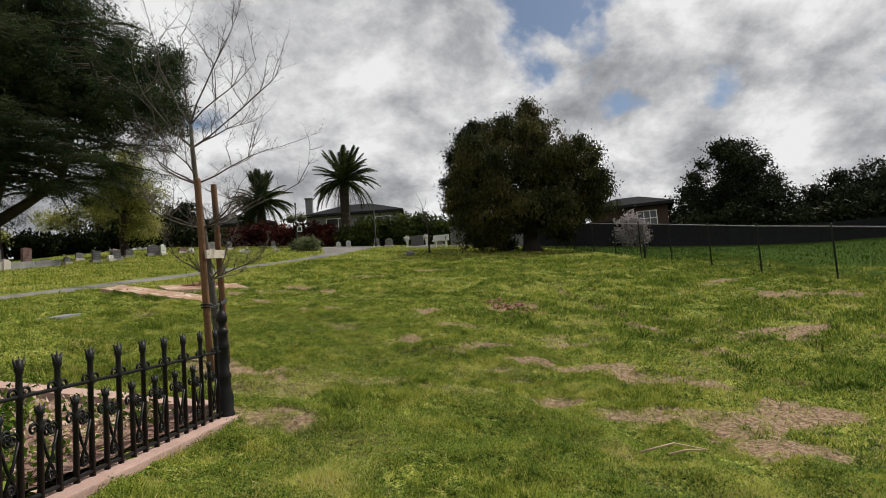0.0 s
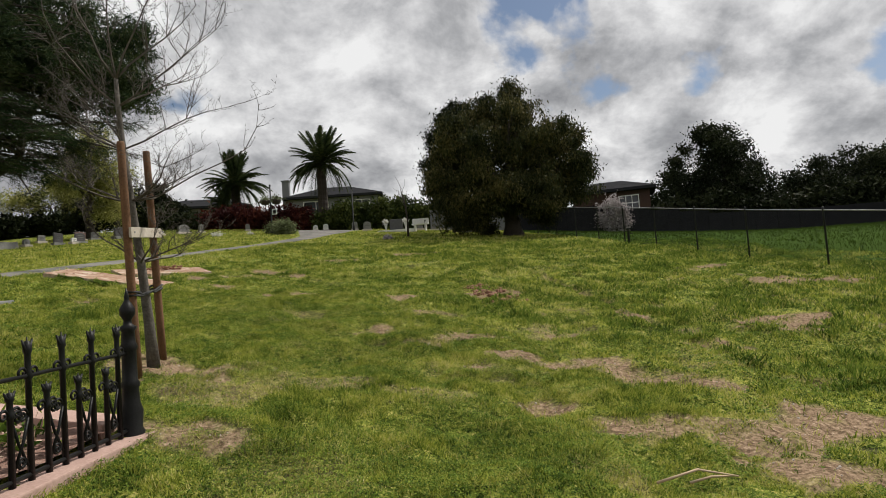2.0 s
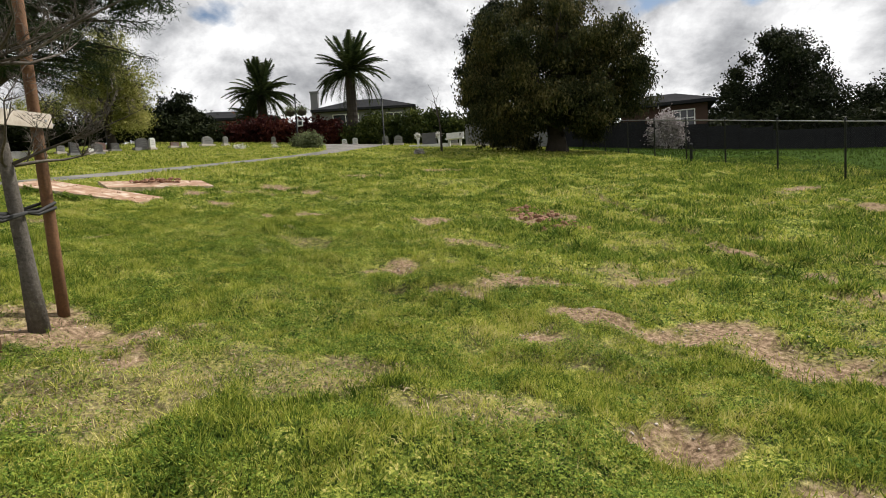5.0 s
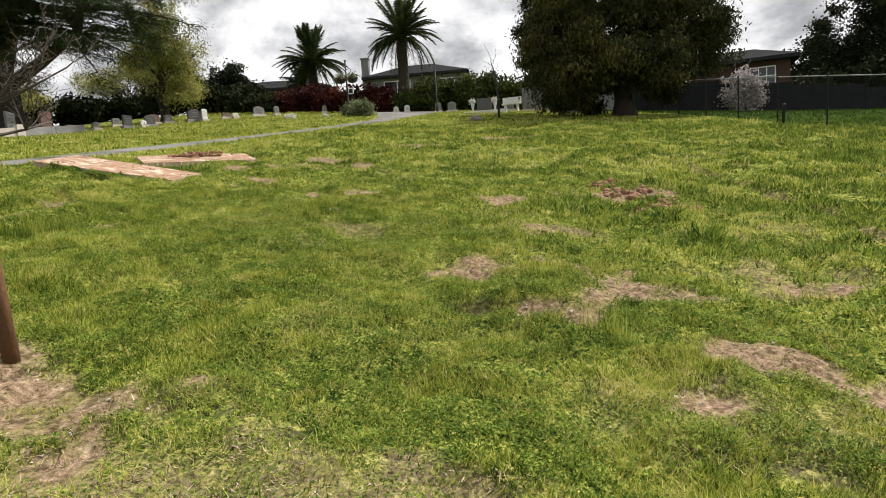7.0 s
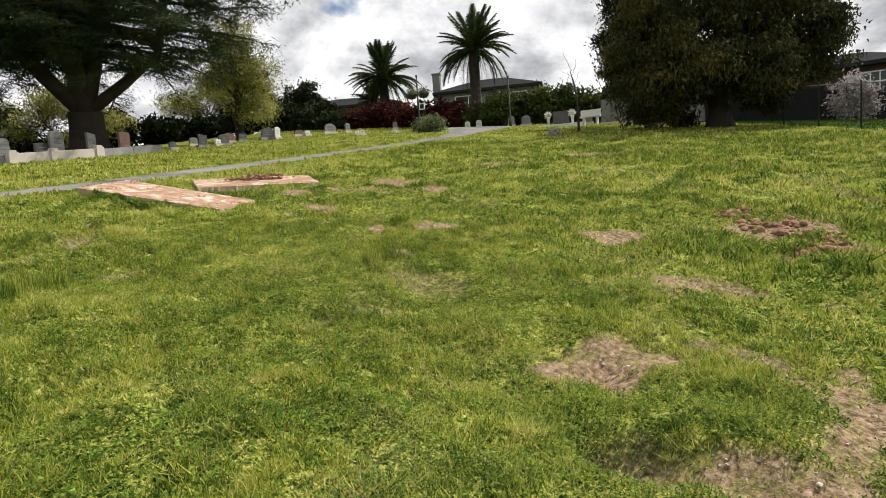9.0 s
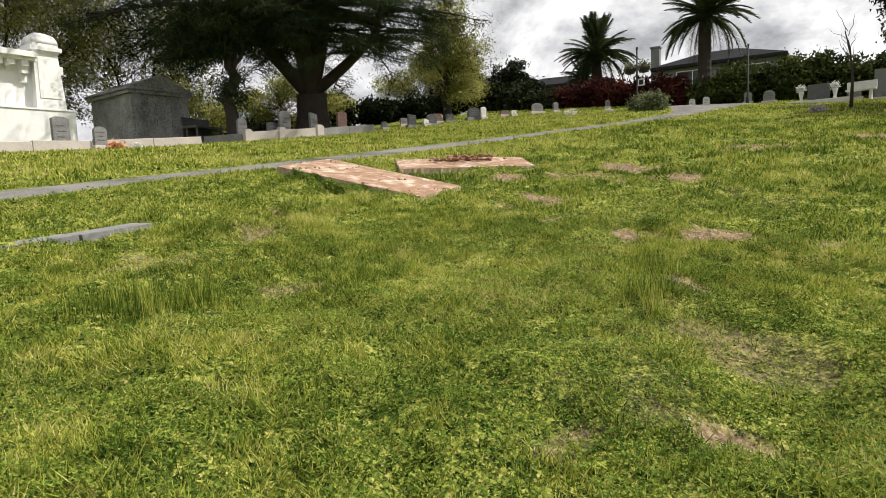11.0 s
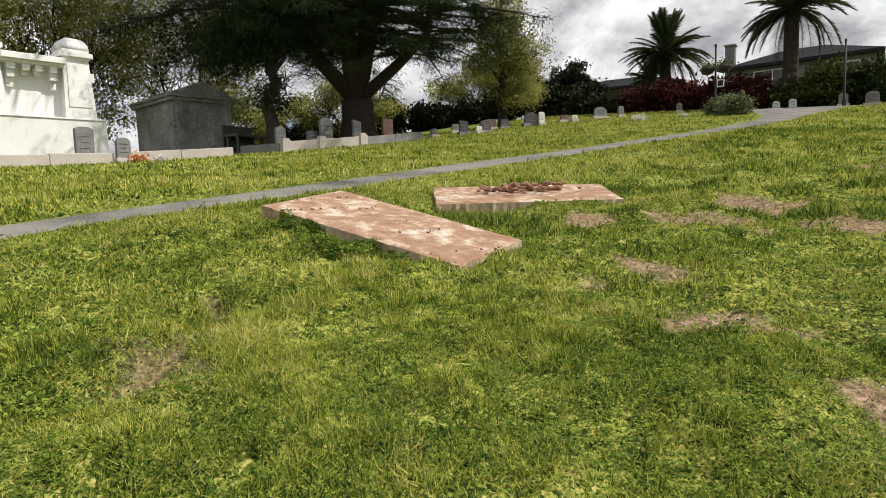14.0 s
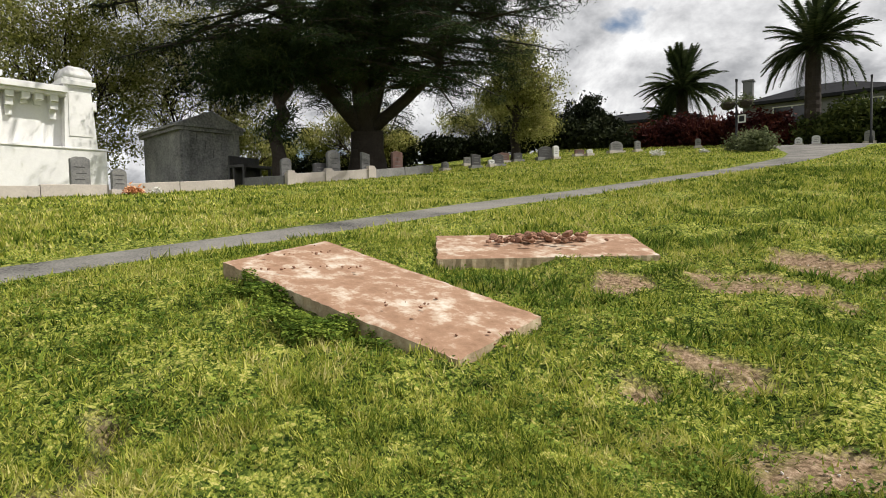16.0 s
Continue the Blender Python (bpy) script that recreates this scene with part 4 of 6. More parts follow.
def build_wire_fence():
    ob = thing("chain_link_fence", "long chain-link fence with a pale top rail", "fence", Matrix.Identity(4))
    ys = [20.17 + 2.78 * k for k in range(-5, 9)]
    post = mesh_of("post", *lathe([(0.032, -0.3), (0.032, 1.84), (0.042, 1.85), (0.036, 1.92), (0.008, 1.95)], 8), M["darkpost"], True)
    tops = []
    for y in ys:
        x = fence_x(y)
        p = link_mesh("post", post, ob)
        p.matrix_basis = Matrix.Translation((x, y, z_at(x, y)))
        tops.append(Vector((x, y, z_at(x, y) + 1.83)))
    link_mesh("top_rail", mesh_of("top_rail", *tube_data(tops, [0.024] * len(tops), 6), M["steel"], True), ob, "pale galvanised top rail")
    vs, fs = [], []
    h, w = 1.78, 0.0016
    for a, b in zip(tops[:-1], tops[1:]):
        d = b - a
        n = int(d.length / 0.075)
        side = Vector((-d.y, d.x, 0)).normalized() * w
        for i in range(-int(h / 0.075), n):
            for sgn in (1, -1):
                f0, f1 = i / n, (i + h / 0.075) / n
                c0, c1 = max(0, f0), min(1, f1)
                if c1 <= c0:
                    continue
                q0, q1 = (c0 - f0) / (f1 - f0), (c1 - f0) / (f1 - f0)
                if sgn < 0:
                    q0, q1 = 1 - q0, 1 - q1
                p = a + d * c0 + Vector((0, 0, -h + h * q0))
                q = a + d * c1 + Vector((0, 0, -h + h * q1))
                k = len(vs)
                t = (q - p).normalized().cross(side.normalized()) * w
                vs += [p + side, p - side * 0.5 + t, p - side * 0.5 - t, q + side, q - side * 0.5 + t, q - side * 0.5 - t]
                fs += [(k, k + 1, k + 4, k + 3), (k + 1, k + 2, k + 5, k + 4), (k + 2, k, k + 3, k + 5)]
    tagged(link_mesh("wire_mesh", mesh_of("wire_mesh", vs, fs, M["wire"]), ob), kind="stuff")
    s = thing("marker_post", "short dark metal post on the lawn", "post", Matrix.Translation(at_land(9.25, 30.9)))
    link_mesh("pipe", mesh_of("pipe", *lathe([(0.06, -0.2), (0.06, 0.7), (0.075, 0.71), (0.07, 0.78), (0.02, 0.8)], 10), M["darkpost"], True), s)
    part("side_tap", boxes((0.05, 0.16, -0.02, 0.02, 0.45, 0.5)), M["darkpost"], s)


build_wire_fence()


def build_board_fence(label, pts, h, mat):
    ob = thing("board_fence", label, "fence", Matrix.Identity(4))
    for (x0, y0), (x1, y1) in zip(pts[:-1], pts[1:]):
        ln = math.hypot(x1 - x0, y1 - y0)
        n = int(ln / 2.4)
        for i in range(n):
            a, b = i / n, (i + 1) / n
            x, y = x0 + (x1 - x0) * a, y0 + (y1 - y0) * a
            p = part("panel", boxes((0, ln / n - 0.1, -0.02, 0.02, 0, h), (ln / n - 0.1, ln / n, -0.05, 0.05, 0, h + 0.08)), M[mat], ob)
            p.matrix_basis = pose(x, y, z_at(x, y) - 0.1, 0, 0, math.degrees(math.atan2(y1 - y0, x1 - x0)))


build_board_fence("dark screened boundary fence beyond the field", [(6, 55.2), (24, 54.6), (34, 57.5), (66, 53)], 2.3, "screen")
build_board_fence("weathered grey board fence behind the trees", [(-1.5, 55.0), (6, 55.3)], 1.9, "siding")


# ---- iron enclosure ----
def curl(r0, turns, cx, cz, flip, n=12):
    pts = []
    for i in range(n + 1):
        a = turns * 2 * math.pi * i / n
        r = r0 * (1 - 0.65 * i / n)
        pts.append((cx + flip * (r0 - r * math.cos(a)), 0, cz + r * math.sin(a)))
    return pts


def picket_mesh(h, tall):
    d = [lathe([(0.018, 0), (0.016, h * 0.72), (0.026, h * 0.74), (0.017, h * 0.78), (0.016, h * 0.9), (0.024, h * 0.93), (0.014, h)], 6)]
    for s in (-1, 1):
        d.append(tube_data([(0, 0, h * 0.9), (s * 0.02, 0, h * 0.95), (s * 0.038, 0, h * 1.01)], [0.012, 0.012, 0.006], 4))
        d.append(tube_data(curl(0.034, 1.1, s * 0.012, h * 0.77, s), [0.009] * 13, 4))
    d.append(tube_data([(0, 0, h * 0.93), (0, 0, h * 1.03)], [0.01, 0.004], 4))
    return mesh_of("picket", *join(d), M["iron"], True)


def build_iron_fence():
    z0 = 0.93
    x0, y0, dx, dy = -2.39, 4.74, -0.045, -1.0
    ln = math.hypot(dx, dy)
    dx, dy = dx / ln, dy / ln
    ang = math.degrees(math.atan2(dy, dx))
    ob = thing("iron_fence", "ornate black cast-iron grave fence with spear pickets", "fence", Matrix.Identity(4))
    tall, short = picket_mesh(0.76, True), picket_mesh(0.5, False)
    brace = mesh_of("scroll", *join([tube_data([(0, 0, 0.36), (0.05, 0, 0.2), (0.115, 0, 0.07)], [0.01] * 3, 4), tube_data(curl(0.04, 1.2, 0.01, 0.34, 1), [0.009] * 13, 4), tube_data(curl(0.035, 1.2, 0.1, 0.09, -1), [0.009] * 13, 4)]), M["iron"], True)
    n = 42
    for i in range(n):
        s = 0.12 + 0.135 * i
        p = link_mesh("picket", tall if i % 2 == 0 else short, ob)
        p.matrix_basis = pose(x0 + dx * s, y0 + dy * s, z0 - 0.006 * s, 0, 0, ang)
        c = link_mesh("scroll", brace, ob)
        c.matrix_basis = pose(x0 + dx * s, y0 + dy * s, z0 + 0.02 - 0.006 * s, 0, 0, ang + (180 if i % 2 else 0))
    e = 0.12 + 0.135 * n
    for h, r in ((0.57, 0.012), (0.035, 0.014)):
        link_mesh("rail", mesh_of("rail", *tube_data([(x0, y0, z0 + h), (x0 + dx * e, y0 + dy * e, z0 + h - 0.006 * e)], [r, r], 6), M["iron"], True), ob)
    post = link_mesh("corner_post", mesh_of("corner_post", *lathe([(0.085, -0.05), (0.085, 0.05), (0.07, 0.08), (0.078, 0.2), (0.06, 0.26), (0.055, 0.36), (0.066, 0.39), (0.05, 0.42), (0.048, 0.62), (0.06, 0.65), (0.047, 0.68), (0.043, 0.76), (0.062, 0.79), (0.03, 0.81),
                                          (0.026, 0.84), (0.05, 0.88), (0.052, 0.92), (0.03, 0.96), (0.014, 0.985), (0.018, 1.0), (0.012, 1.03), (0.003, 1.07)], 14), M["iron"], True), ob, "turned iron corner post with a finial")
    post.matrix_basis = Matrix.Translation((x0, y0 + 0.02, z0 - 0.04))
    kerb = thing("grave_kerb", "worn pink concrete kerb round a grave plot", "kerb", Matrix.Identity(4))
    k = part("kerb_side", boxes((-0.12, 0.13, -6.0, 0.16, -0.2, 0.045), bevel=0.012), M["pink"], kerb)
    k.matrix_basis = pose(x0, y0, z0 - 0.05, 0, 0, math.degrees(math.atan2(dx, -dy)))
    k = part("kerb_end", boxes((-4.2, -0.125, -0.13, 0.15, -0.2, 0.045), bevel=0.012), M["pink"], kerb)
    k.matrix_basis = pose(x0, y0, z0 + 0.045, 0, 8, -4.5)
    # leaf litter inside the plot
    n = 60
    vs, fs = [], []
    for j in range(n + 1):
        for i in range(41):
            x, y = x0 - 0.1 - 4 * i / 40 - 0.045 * (6 * j / n), y0 - 0.1 - 6 * j / n
            vs.append((x, y, max(z_at(x, y), 0) + 0.075 + 0.05 * float(value_noise(np.array(x * 9), np.array(y * 9), 31))))
    for j in range(n):
        for i in range(40):
            a = j * 41 + i
            fs.append((a, a + 1, a + 42, a + 41))
    tagged(new("leaf_litter", mesh_of("leaf_litter", vs, fs, M["mulch"], True)), "brown leaf litter and bark inside the grave plot", "mulch", kind="stuff")
    r = np.random.default_rng(5)
    c = np.stack([r.uniform(-5.6, -2.7, 90), r.uniform(0.5, 4.4, 90), np.zeros(90)], -1)
    c[:, 2] = land(c[:, 0], c[:, 1]) + 0.17
    v, t = leaf_cloud(c, 0.1, 7000, 0.035, 6)
    tagged(new("plot_weeds", fast_mesh("plot_weeds", v, t, M["clover"])), "low green weeds inside the grave plot", "weeds", kind="stuff")
    c = np.stack([r.uniform(-5.6, -2.7, 300), r.uniform(0.2, 4.55, 300), np.zeros(300)], -1)
    c[:, 2] = land(c[:, 0], c[:, 1]) + 0.14
    v, t = leaf_cloud(c, 0.09, 9000, 0.03, 7)
    v[:, 2] = np.maximum(v[:, 2], land(v[:, 0], v[:, 1]) + 0.12)
    tagged(new("dead_leaves", fast_mesh("dead_leaves", v, t, M["straw"])), "dry dead leaves inside the grave plot", "leaves", kind="stuff")


build_iron_fence()


# ---- staked young tree ----
def build_stake(base, top, r=0.043):
    ob = thing("tree_stake", "round brown timber stake beside the young tree", "stake", Matrix.Identity(4), "stakes of the young tree")
    a, b = Vector(base), Vector(top)
    pts = [a.lerp(b, f) for f in (-0.08, 0.2, 0.5, 0.8, 0.992, 1.0)]
    link_mesh("pole", mesh_of("pole", *tube_data(pts, [r, r, r * 0.98, r * 0.95, r * 0.93, r * 0.8], 12), M["stake"], True), ob)


SL, SR = (Vector((-3.4, 6.75, 1.1)), Vector((-3.46, 6.72, 3.57))), (Vector((-3.55, 7.6, 1.17)), Vector((-3.61, 7.55, 3.66)))
build_stake(*SL)
build_stake(*SR)


def build_board():
    ob = thing("cross_board", "weathered pale board nailed across two stakes", "board", Matrix.Identity(4))
    a, b = SL[0].lerp(SL[1], 0.605), SR[0].lerp(SR[1], 0.6)
    d = (b - a).normalized()
    p = part("plank", boxes((-0.1, (b - a).length + 0.1, -0.012, 0.012, -0.055, 0.055), bevel=0.004), M["board"], ob)
    p.matrix_basis = Matrix.Translation(a + Vector((0.065, 0, 0))) @ d.to_track_quat("X", "Z").to_matrix().to_4x4()
    for q in (a, b):
        s = part("nail_head", boxes((0.075, 0.085, -0.008, 0.008, -0.008, 0.008)), M["steel"], ob)
        s.matrix_basis = Matrix.Translation(q)
    tie = thing("tree_tie", "black rubber ties holding the young tree to its stakes", "strap", Matrix.Identity(4))
    for f in (0.335, 0.35):
        c = Vector((-3.5, 7.2, 1.97))
        for s in (SL, SR):
            e = s[0].lerp(s[1], f)
            pts = [c + Vector((0.06, 0, 0)), c.lerp(e, 0.5) + Vector((0.03, 0, -0.03)), e + Vector((0.06, 0, 0)), e + Vector((0, 0.06 if s is SR else -0.06, 0)), e + Vector((-0.06, 0, 0)), c + Vector((-0.06, 0, 0))]
            link_mesh("strap", mesh_of("strap", *tube_data(pts, [0.013] * 6, 5), M["rubber"], True), tie)


build_board()


def build_young_tree():
    rng = random.Random(77)
    ob = thing("young_tree", "bare leafless young tree with pale twigs", "tree", Matrix.Identity(4))
    trunk = [Vector((-3.48, 7.25, 1.05)), Vector((-3.5, 7.22, 1.6)), Vector((-3.55, 7.2, 2.3)), Vector((-3.62, 7.18, 3.0)), Vector((-3.68, 7.17, 3.6)), Vector((-3.71, 7.16, 4.1)), Vector((-3.72, 7.16, 4.42))]
    link_mesh("trunk", mesh_of("trunk", *tube_data(trunk, [0.075, 0.055, 0.045, 0.04, 0.034, 0.028, 0.022], 9), M["bark"], True), ob)

    def grow(p, d, ln, r, depth, out):
        n = 5
        pts, q, v = [Vector(p)], Vector(p), Vector(d).normalized()
        for i in range(n):
            v = (v + Vector((rng.uniform(-0.3, 0.3), rng.uniform(-0.3, 0.3), rng.uniform(-0.1, 0.22)))).normalized()
            q = q + v * ln / n
            pts.append(q.copy())
        out.append(tube_data(pts, [r * (1 - 0.75 * i / n) for i in range(n + 1)], 4))
        if depth:
            for i in range(rng.randint(6, 9)):
                k = rng.randint(1, n)
                side = Vector((rng.uniform(-1, 1), rng.uniform(-1, 1), rng.uniform(-0.1, 0.9)))
                grow(pts[k], v * 0.55 + side, ln * rng.uniform(0.3, 0.55), r * 0.5 * (1 - 0.08 * k), depth - 1, out)
        else:
            for i in range(3):
                k = rng.randint(1, n)
                b = pts[k]
                out.append(tube_data([b, b + Vector((rng.uniform(-0.05, 0.05), rng.uniform(-0.05, 0.05), rng.uniform(0, 0.05)))], [0.002, 0.0012], 3))
    starts = [(6, (-0.35, 0.1, 1.0), 1.25), (6, (0.2, -0.1, 1.0), 1.5), (6, (0.6, 0.3, 0.9), 1.35), (6, (-0.7, -0.3, 0.8), 1.4), (5, (0.9, 0.3, 0.7), 1.5), (5, (-0.9, -0.35, 0.75), 1.5), (5, (0.2, 0.9, 0.6), 1.2),
              (4, (1.0, 0.2, 0.35), 1.3), (4, (-1.0, -0.1, 0.3), 1.3), (4, (0.4, -0.9, 0.4), 1.1), (3, (0.9, -0.4, 0.1), 1.0), (3, (-0.8, 0.5, 0.1), 1.0), (3, (0.5, 0.8, 0.1), 0.8), (3, (-0.5, -0.8, -0.05), 0.9), (4, (-0.8, 0.7, 0.5), 1.2),
              (2, (0.8, 0.3, 0.35), 0.8), (2, (-0.7, -0.4, 0.4), 0.75), (2, (0.3, 0.9, 0.2), 0.7), (2, (0.7, -0.6, 0.1), 0.75), (3, (1.0, 0.1, 0.3), 0.9)]
    for k, d, ln in starts:
        out = []
        grow(trunk[k], d, ln, 0.0155, 2, out)
        link_mesh("branch", mesh_of("branch", *join(out), M["twig"], True), ob)
    out = []
    long = [Vector(p) for p in ((-3.62, 7.18, 3.0), (-3.3, 7.2, 3.05), (-2.9, 7.2, 3.25), (-2.55, 7.2, 3.38), (-2.3, 7.2, 3.5), (-2.15, 7.2, 3.75), (-2.12, 7.2, 3.95))]
    out.append(tube_data(long, [0.012, 0.011, 0.01, 0.008, 0.007, 0.005, 0.002], 4))
    for p in long[1:]:
        grow(p, (0.3, rng.uniform(-0.6, 0.6), 0.8), 0.28, 0.004, 0, out)
        grow(p, (0.5, rng.uniform(-0.6, 0.6), 0.1), 0.22, 0.004, 0, out)
    link_mesh("long_branch", mesh_of("long_branch", *join(out), M["twig"], True), ob)


build_young_tree()


# ---- the two concrete slabs ----
def build_slab(label, near_l, near_r, far_r, far_l, thick):
    """A slab that follows the slope, with chipped edges and earth left on it."""
    ob = thing("concrete_slab", label, "slab", Matrix.Identity(4), "two concrete grave slabs")
    c = [Vector(p) for p in (near_l, near_r, far_r, far_l)]
    n, m = 48, 20
    rng = np.random.default_rng(9)
    vs, fs = [], []
    for j in range(m + 1):
        for i in range(n + 1):
            p = c[0].lerp(c[1], i / n).lerp(c[3].lerp(c[2], i / n), j / m)
            edge = i in (0, n) or j in (0, m)
            nx = float(value_noise(np.array(p.x * 2.6), np.array(p.y * 2.6), 41))
            h = 0.018 * max(0, nx - 0.45) + 0.008 * float(value_noise(np.array(p.x * 14), np.array(p.y * 14), 42))
            vs.append((p.x + (rng.uniform(-0.012, 0.012) if edge else 0), p.y + (rng.uniform(-0.012, 0.012) if edge else 0), p.z + (0 if edge else h)))
    for j in range(m):
        for i in range(n):
            a = j * (n + 1) + i
            fs.append((a, a + 1, a + n + 2, a + n + 1))
    link_mesh("top", mesh_of("top", vs, fs, M["concrete"], True), ob, "pale concrete top smeared with red-brown earth")
    ring = [j * (n + 1) + 0 for j in range(m, 0, -1)] + list(range(n)) + [j * (n + 1) + n for j in range(m)] + [m * (n + 1) + i for i in range(n, 0, -1)]
    ev = [vs[k] for k in ring] + [(vs[k][0], vs[k][1], vs[k][2] - thick) for k in ring]
    q = len(ring)
    link_mesh("edge", mesh_of("edge", ev, [(i, i + q, (i + 1) % q + q, (i + 1) % q) for i in range(q)], M["form"]), ob, "pale earth-stained slab edge")
    return c


A = build_slab("long concrete grave slab smeared with red-brown earth", (-9.78, 14.56, 2.72), (-7.08, 14.6, 2.2), (-7.17, 15.72, 2.31), (-9.95, 15.85, 2.86), 0.3)
B = build_slab("broken concrete grave slab with a heap of earth", (-8.98, 16.58, 2.64), (-7.27, 18.38, 2.62), (-8.0, 19.25, 2.83), (-9.85, 17.55, 2.86), 0.26)


def build_clods(name, label, rows, count, seed, spread=0.18, size=(0.015, 0.06), mat="clod"):
    r = random.Random(seed)
    d = []
    for _ in range(count):
        x, y, z, s = rows[r.randrange(len(rows))]
        px, py = x + r.gauss(0, spread * s), y + r.gauss(0, spread * s)
        k = r.uniform(*size) * (0.7 + 0.6 * r.random())
        pz = (float(rough_land(px, py)) - 0.02 if z is None else z) + k * 0.35
        vs, fs = lathe([(k * 0.5, -k * 0.5), (k * r.uniform(0.8, 1.1), -k * 0.1), (k * r.uniform(0.6, 0.9), k * 0.35), (k * 0.25, k * 0.55)], 6)
        q = Euler((r.uniform(-0.6, 0.6), r.uniform(-0.6, 0.6), r.uniform(0, 6))).to_matrix()
        d.append(([q @ Vector((a * r.uniform(0.8, 1.25), b * r.uniform(0.8, 1.25), c)) + Vector((px, py, pz)) for a, b, c in vs], fs))
    tagged(new(name, mesh_of(name, *join(d), M[mat])), label, "earth", kind="stuff")


h = [B[3].lerp(B[2], f).lerp(B[0].lerp(B[1], f), 0.3) for f in (0.35, 0.45, 0.55, 0.65)]
build_clods("earth_heap", "heap of red earth clods lying on the broken slab", [(p.x, p.y, p.z + 0.03 * (i % 3), 1.0) for i, p in enumerate(h)], 150, 3)
g = [A[0].lerp(A[1], f).lerp(A[3].lerp(A[2], f), k) for f, k in ((0.1, 0.7), (0.2, 0.3), (0.05, 0.9), (0.35, 0.8), (0.5, 0.4), (0.7, 0.6), (0.9, 0.2))]
build_clods("slab_crumbs", "crumbs of earth scattered over the concrete slab", [(p.x, p.y, p.z + 0.008, 1.2) for p in g], 90, 4, 0.22, (0.005, 0.016))
build_clods("lawn_clods", "red-brown clods on a bare strip of lawn", [(0.7, 16.2, None, 1.4), (0.95, 15.5, None, 1.4), (1.2, 14.6, None, 1.3), (1.35, 14.1, None, 1.0)], 180, 8, 0.16, (0.02, 0.07))
build_clods("pebbles", "pale pebbles scattered over the bare earth", [(x, y, None, 3.0 * r) for x, y, r in EARTH + EARTH_NEAR], 900, 12, 0.25, (0.004, 0.012), "kerbstone")


def build_marker():
    ob = thing("flat_marker", "flat grey concrete grave marker sunk in the grass", "grave marker", Matrix.Identity(4))
    a, b = Vector(at_land(-8.58, 11.75, 0.02)), Vector(at_land(-8.55, 10.3, 0.02))
    for k, (p, q) in enumerate(((a, a.lerp(b, 0.48)), (a.lerp(b, 0.5), b))):
        d = q - p
        s = part("slab_piece", boxes((0, d.length, -0.18, 0.18, -0.12, 0.005 + 0.006 * k), bevel=0.008), M["stone"], ob)
        s.matrix_basis = Matrix.Translation(p) @ d.to_track_quat("X", "Z").to_matrix().to_4x4()


build_marker()
for k, (p, q) in enumerate((((1.12, 4.29), (1.74, 4.55)), ((1.4, 4.5), (1.72, 4.56)))):
    stick = tube_data([(p[0], p[1], float(rough_land(*p)) + 0.06), ((p[0] + q[0]) / 2, (p[1] + q[1]) / 2 + 0.01, float(rough_land(*p)) + 0.075), (q[0], q[1], float(rough_land(*q)) + 0.07)], [0.009, 0.008, 0.005], 6)
    tagged(new("dry_stalk", mesh_of("dry_stalk", *stick, M["straw"], True)), "dry pale straw stalk lying on the grass", "stalk")


# ---- monuments ----
def build_monument():
    ob = thing("white_monument", "large white family monument wall with corbelled cornice", "monument", Matrix.Translation((-30.3, 0, 0)))
    z0, zp, zt = 3.9, 6.05, 8.45
    part("plinth", boxes((-0.95, 0.12, 16.5, 20.95, z0, zp), (-1.0, 0.16, 16.45, 21.0, zp, zp + 0.07), bevel=0.015), M["white"], ob)
    part("panel_wall", boxes((-0.75, -0.28, 17.0, 20.2, zp + 0.07, 8.05)), M["white"], ob)
    part("side_wing", boxes((-0.95, -0.4, 13.2, 16.5, z0, 7.3), (-1.0, -0.34, 13.15, 16.5, 7.3, 7.42), bevel=0.015), M["white"], ob)
    for y in (16.62, 19.6):
        bm = boxes((-0.9, 0.05, y, y + 0.9, zp + 0.07, zt), (-0.84, 0.075, y + 0.12, y + 0.78, zp + 0.5, zt - 0.22))
        for v in bm.verts:
            f = (zt - v.co.z) / (zt - zp)
            v.co.y += (v.co.y - y - 0.4) * 0.26 * f
            v.co.x += (v.co.x + 0.42) * 0.2 * f
        p = part("pier", bm, M["white"], ob)
        part("pier_cornice", boxes((-0.98, 0.12, y - 0.05, y + 0.95, zt - 0.06, zt + 0.02), (-1.06, 0.2, y - 0.14, y + 1.04, zt + 0.02, zt + 0.2), (-0.95, 0.1, y - 0.04, y + 0.94, zt + 0.2, zt + 0.32), bevel=0.02), M["white"], p)
        vs, fs = lathe([(0.72, 0), (0.68, 0.18), (0.55, 0.36), (0.3, 0.48), (0.05, 0.52)], 4)
        q = Matrix.Rotation(math.pi / 4, 3, "Z")
        cap = link_mesh("cap", mesh_of("cap", [q @ Vector(v) for v in vs], fs, M["palestone"], True), p, "rounded weathered stone cap")
        cap.location = (-0.42, y + 0.45, zt + 0.32)
    part("cornice", boxes((-0.85, 0.22, 17.54, 19.62, 8.0, 8.12), (-0.85, 0.36, 17.54, 19.62, 8.12, 8.34), (-0.8, 0.1, 17.54, 19.62, 8.34, 8.4), bevel=0.012), M["white"], ob)
    for y, dz in ((17.72, 0.85), (18.2, 0.38), (18.62, 0.38), (19.1, 0.85)):
        part("corbel", boxes((-0.28, 0.16, y, y + 0.26, 7.78, 8.0), (-0.28, 0.04, y + 0.01, y + 0.25, 8.0 - dz * 0.6, 7.78), (-0.28, -0.14, y + 0.02, y + 0.24, 8.0 - dz, 8.0 - dz * 0.6), bevel=0.015), M["white"], ob)
    part("side_scroll", boxes((-0.6, -0.1, 20.52, 20.74, 7.6, 7.95), bevel=0.03), M["white"], ob)


build_monument()


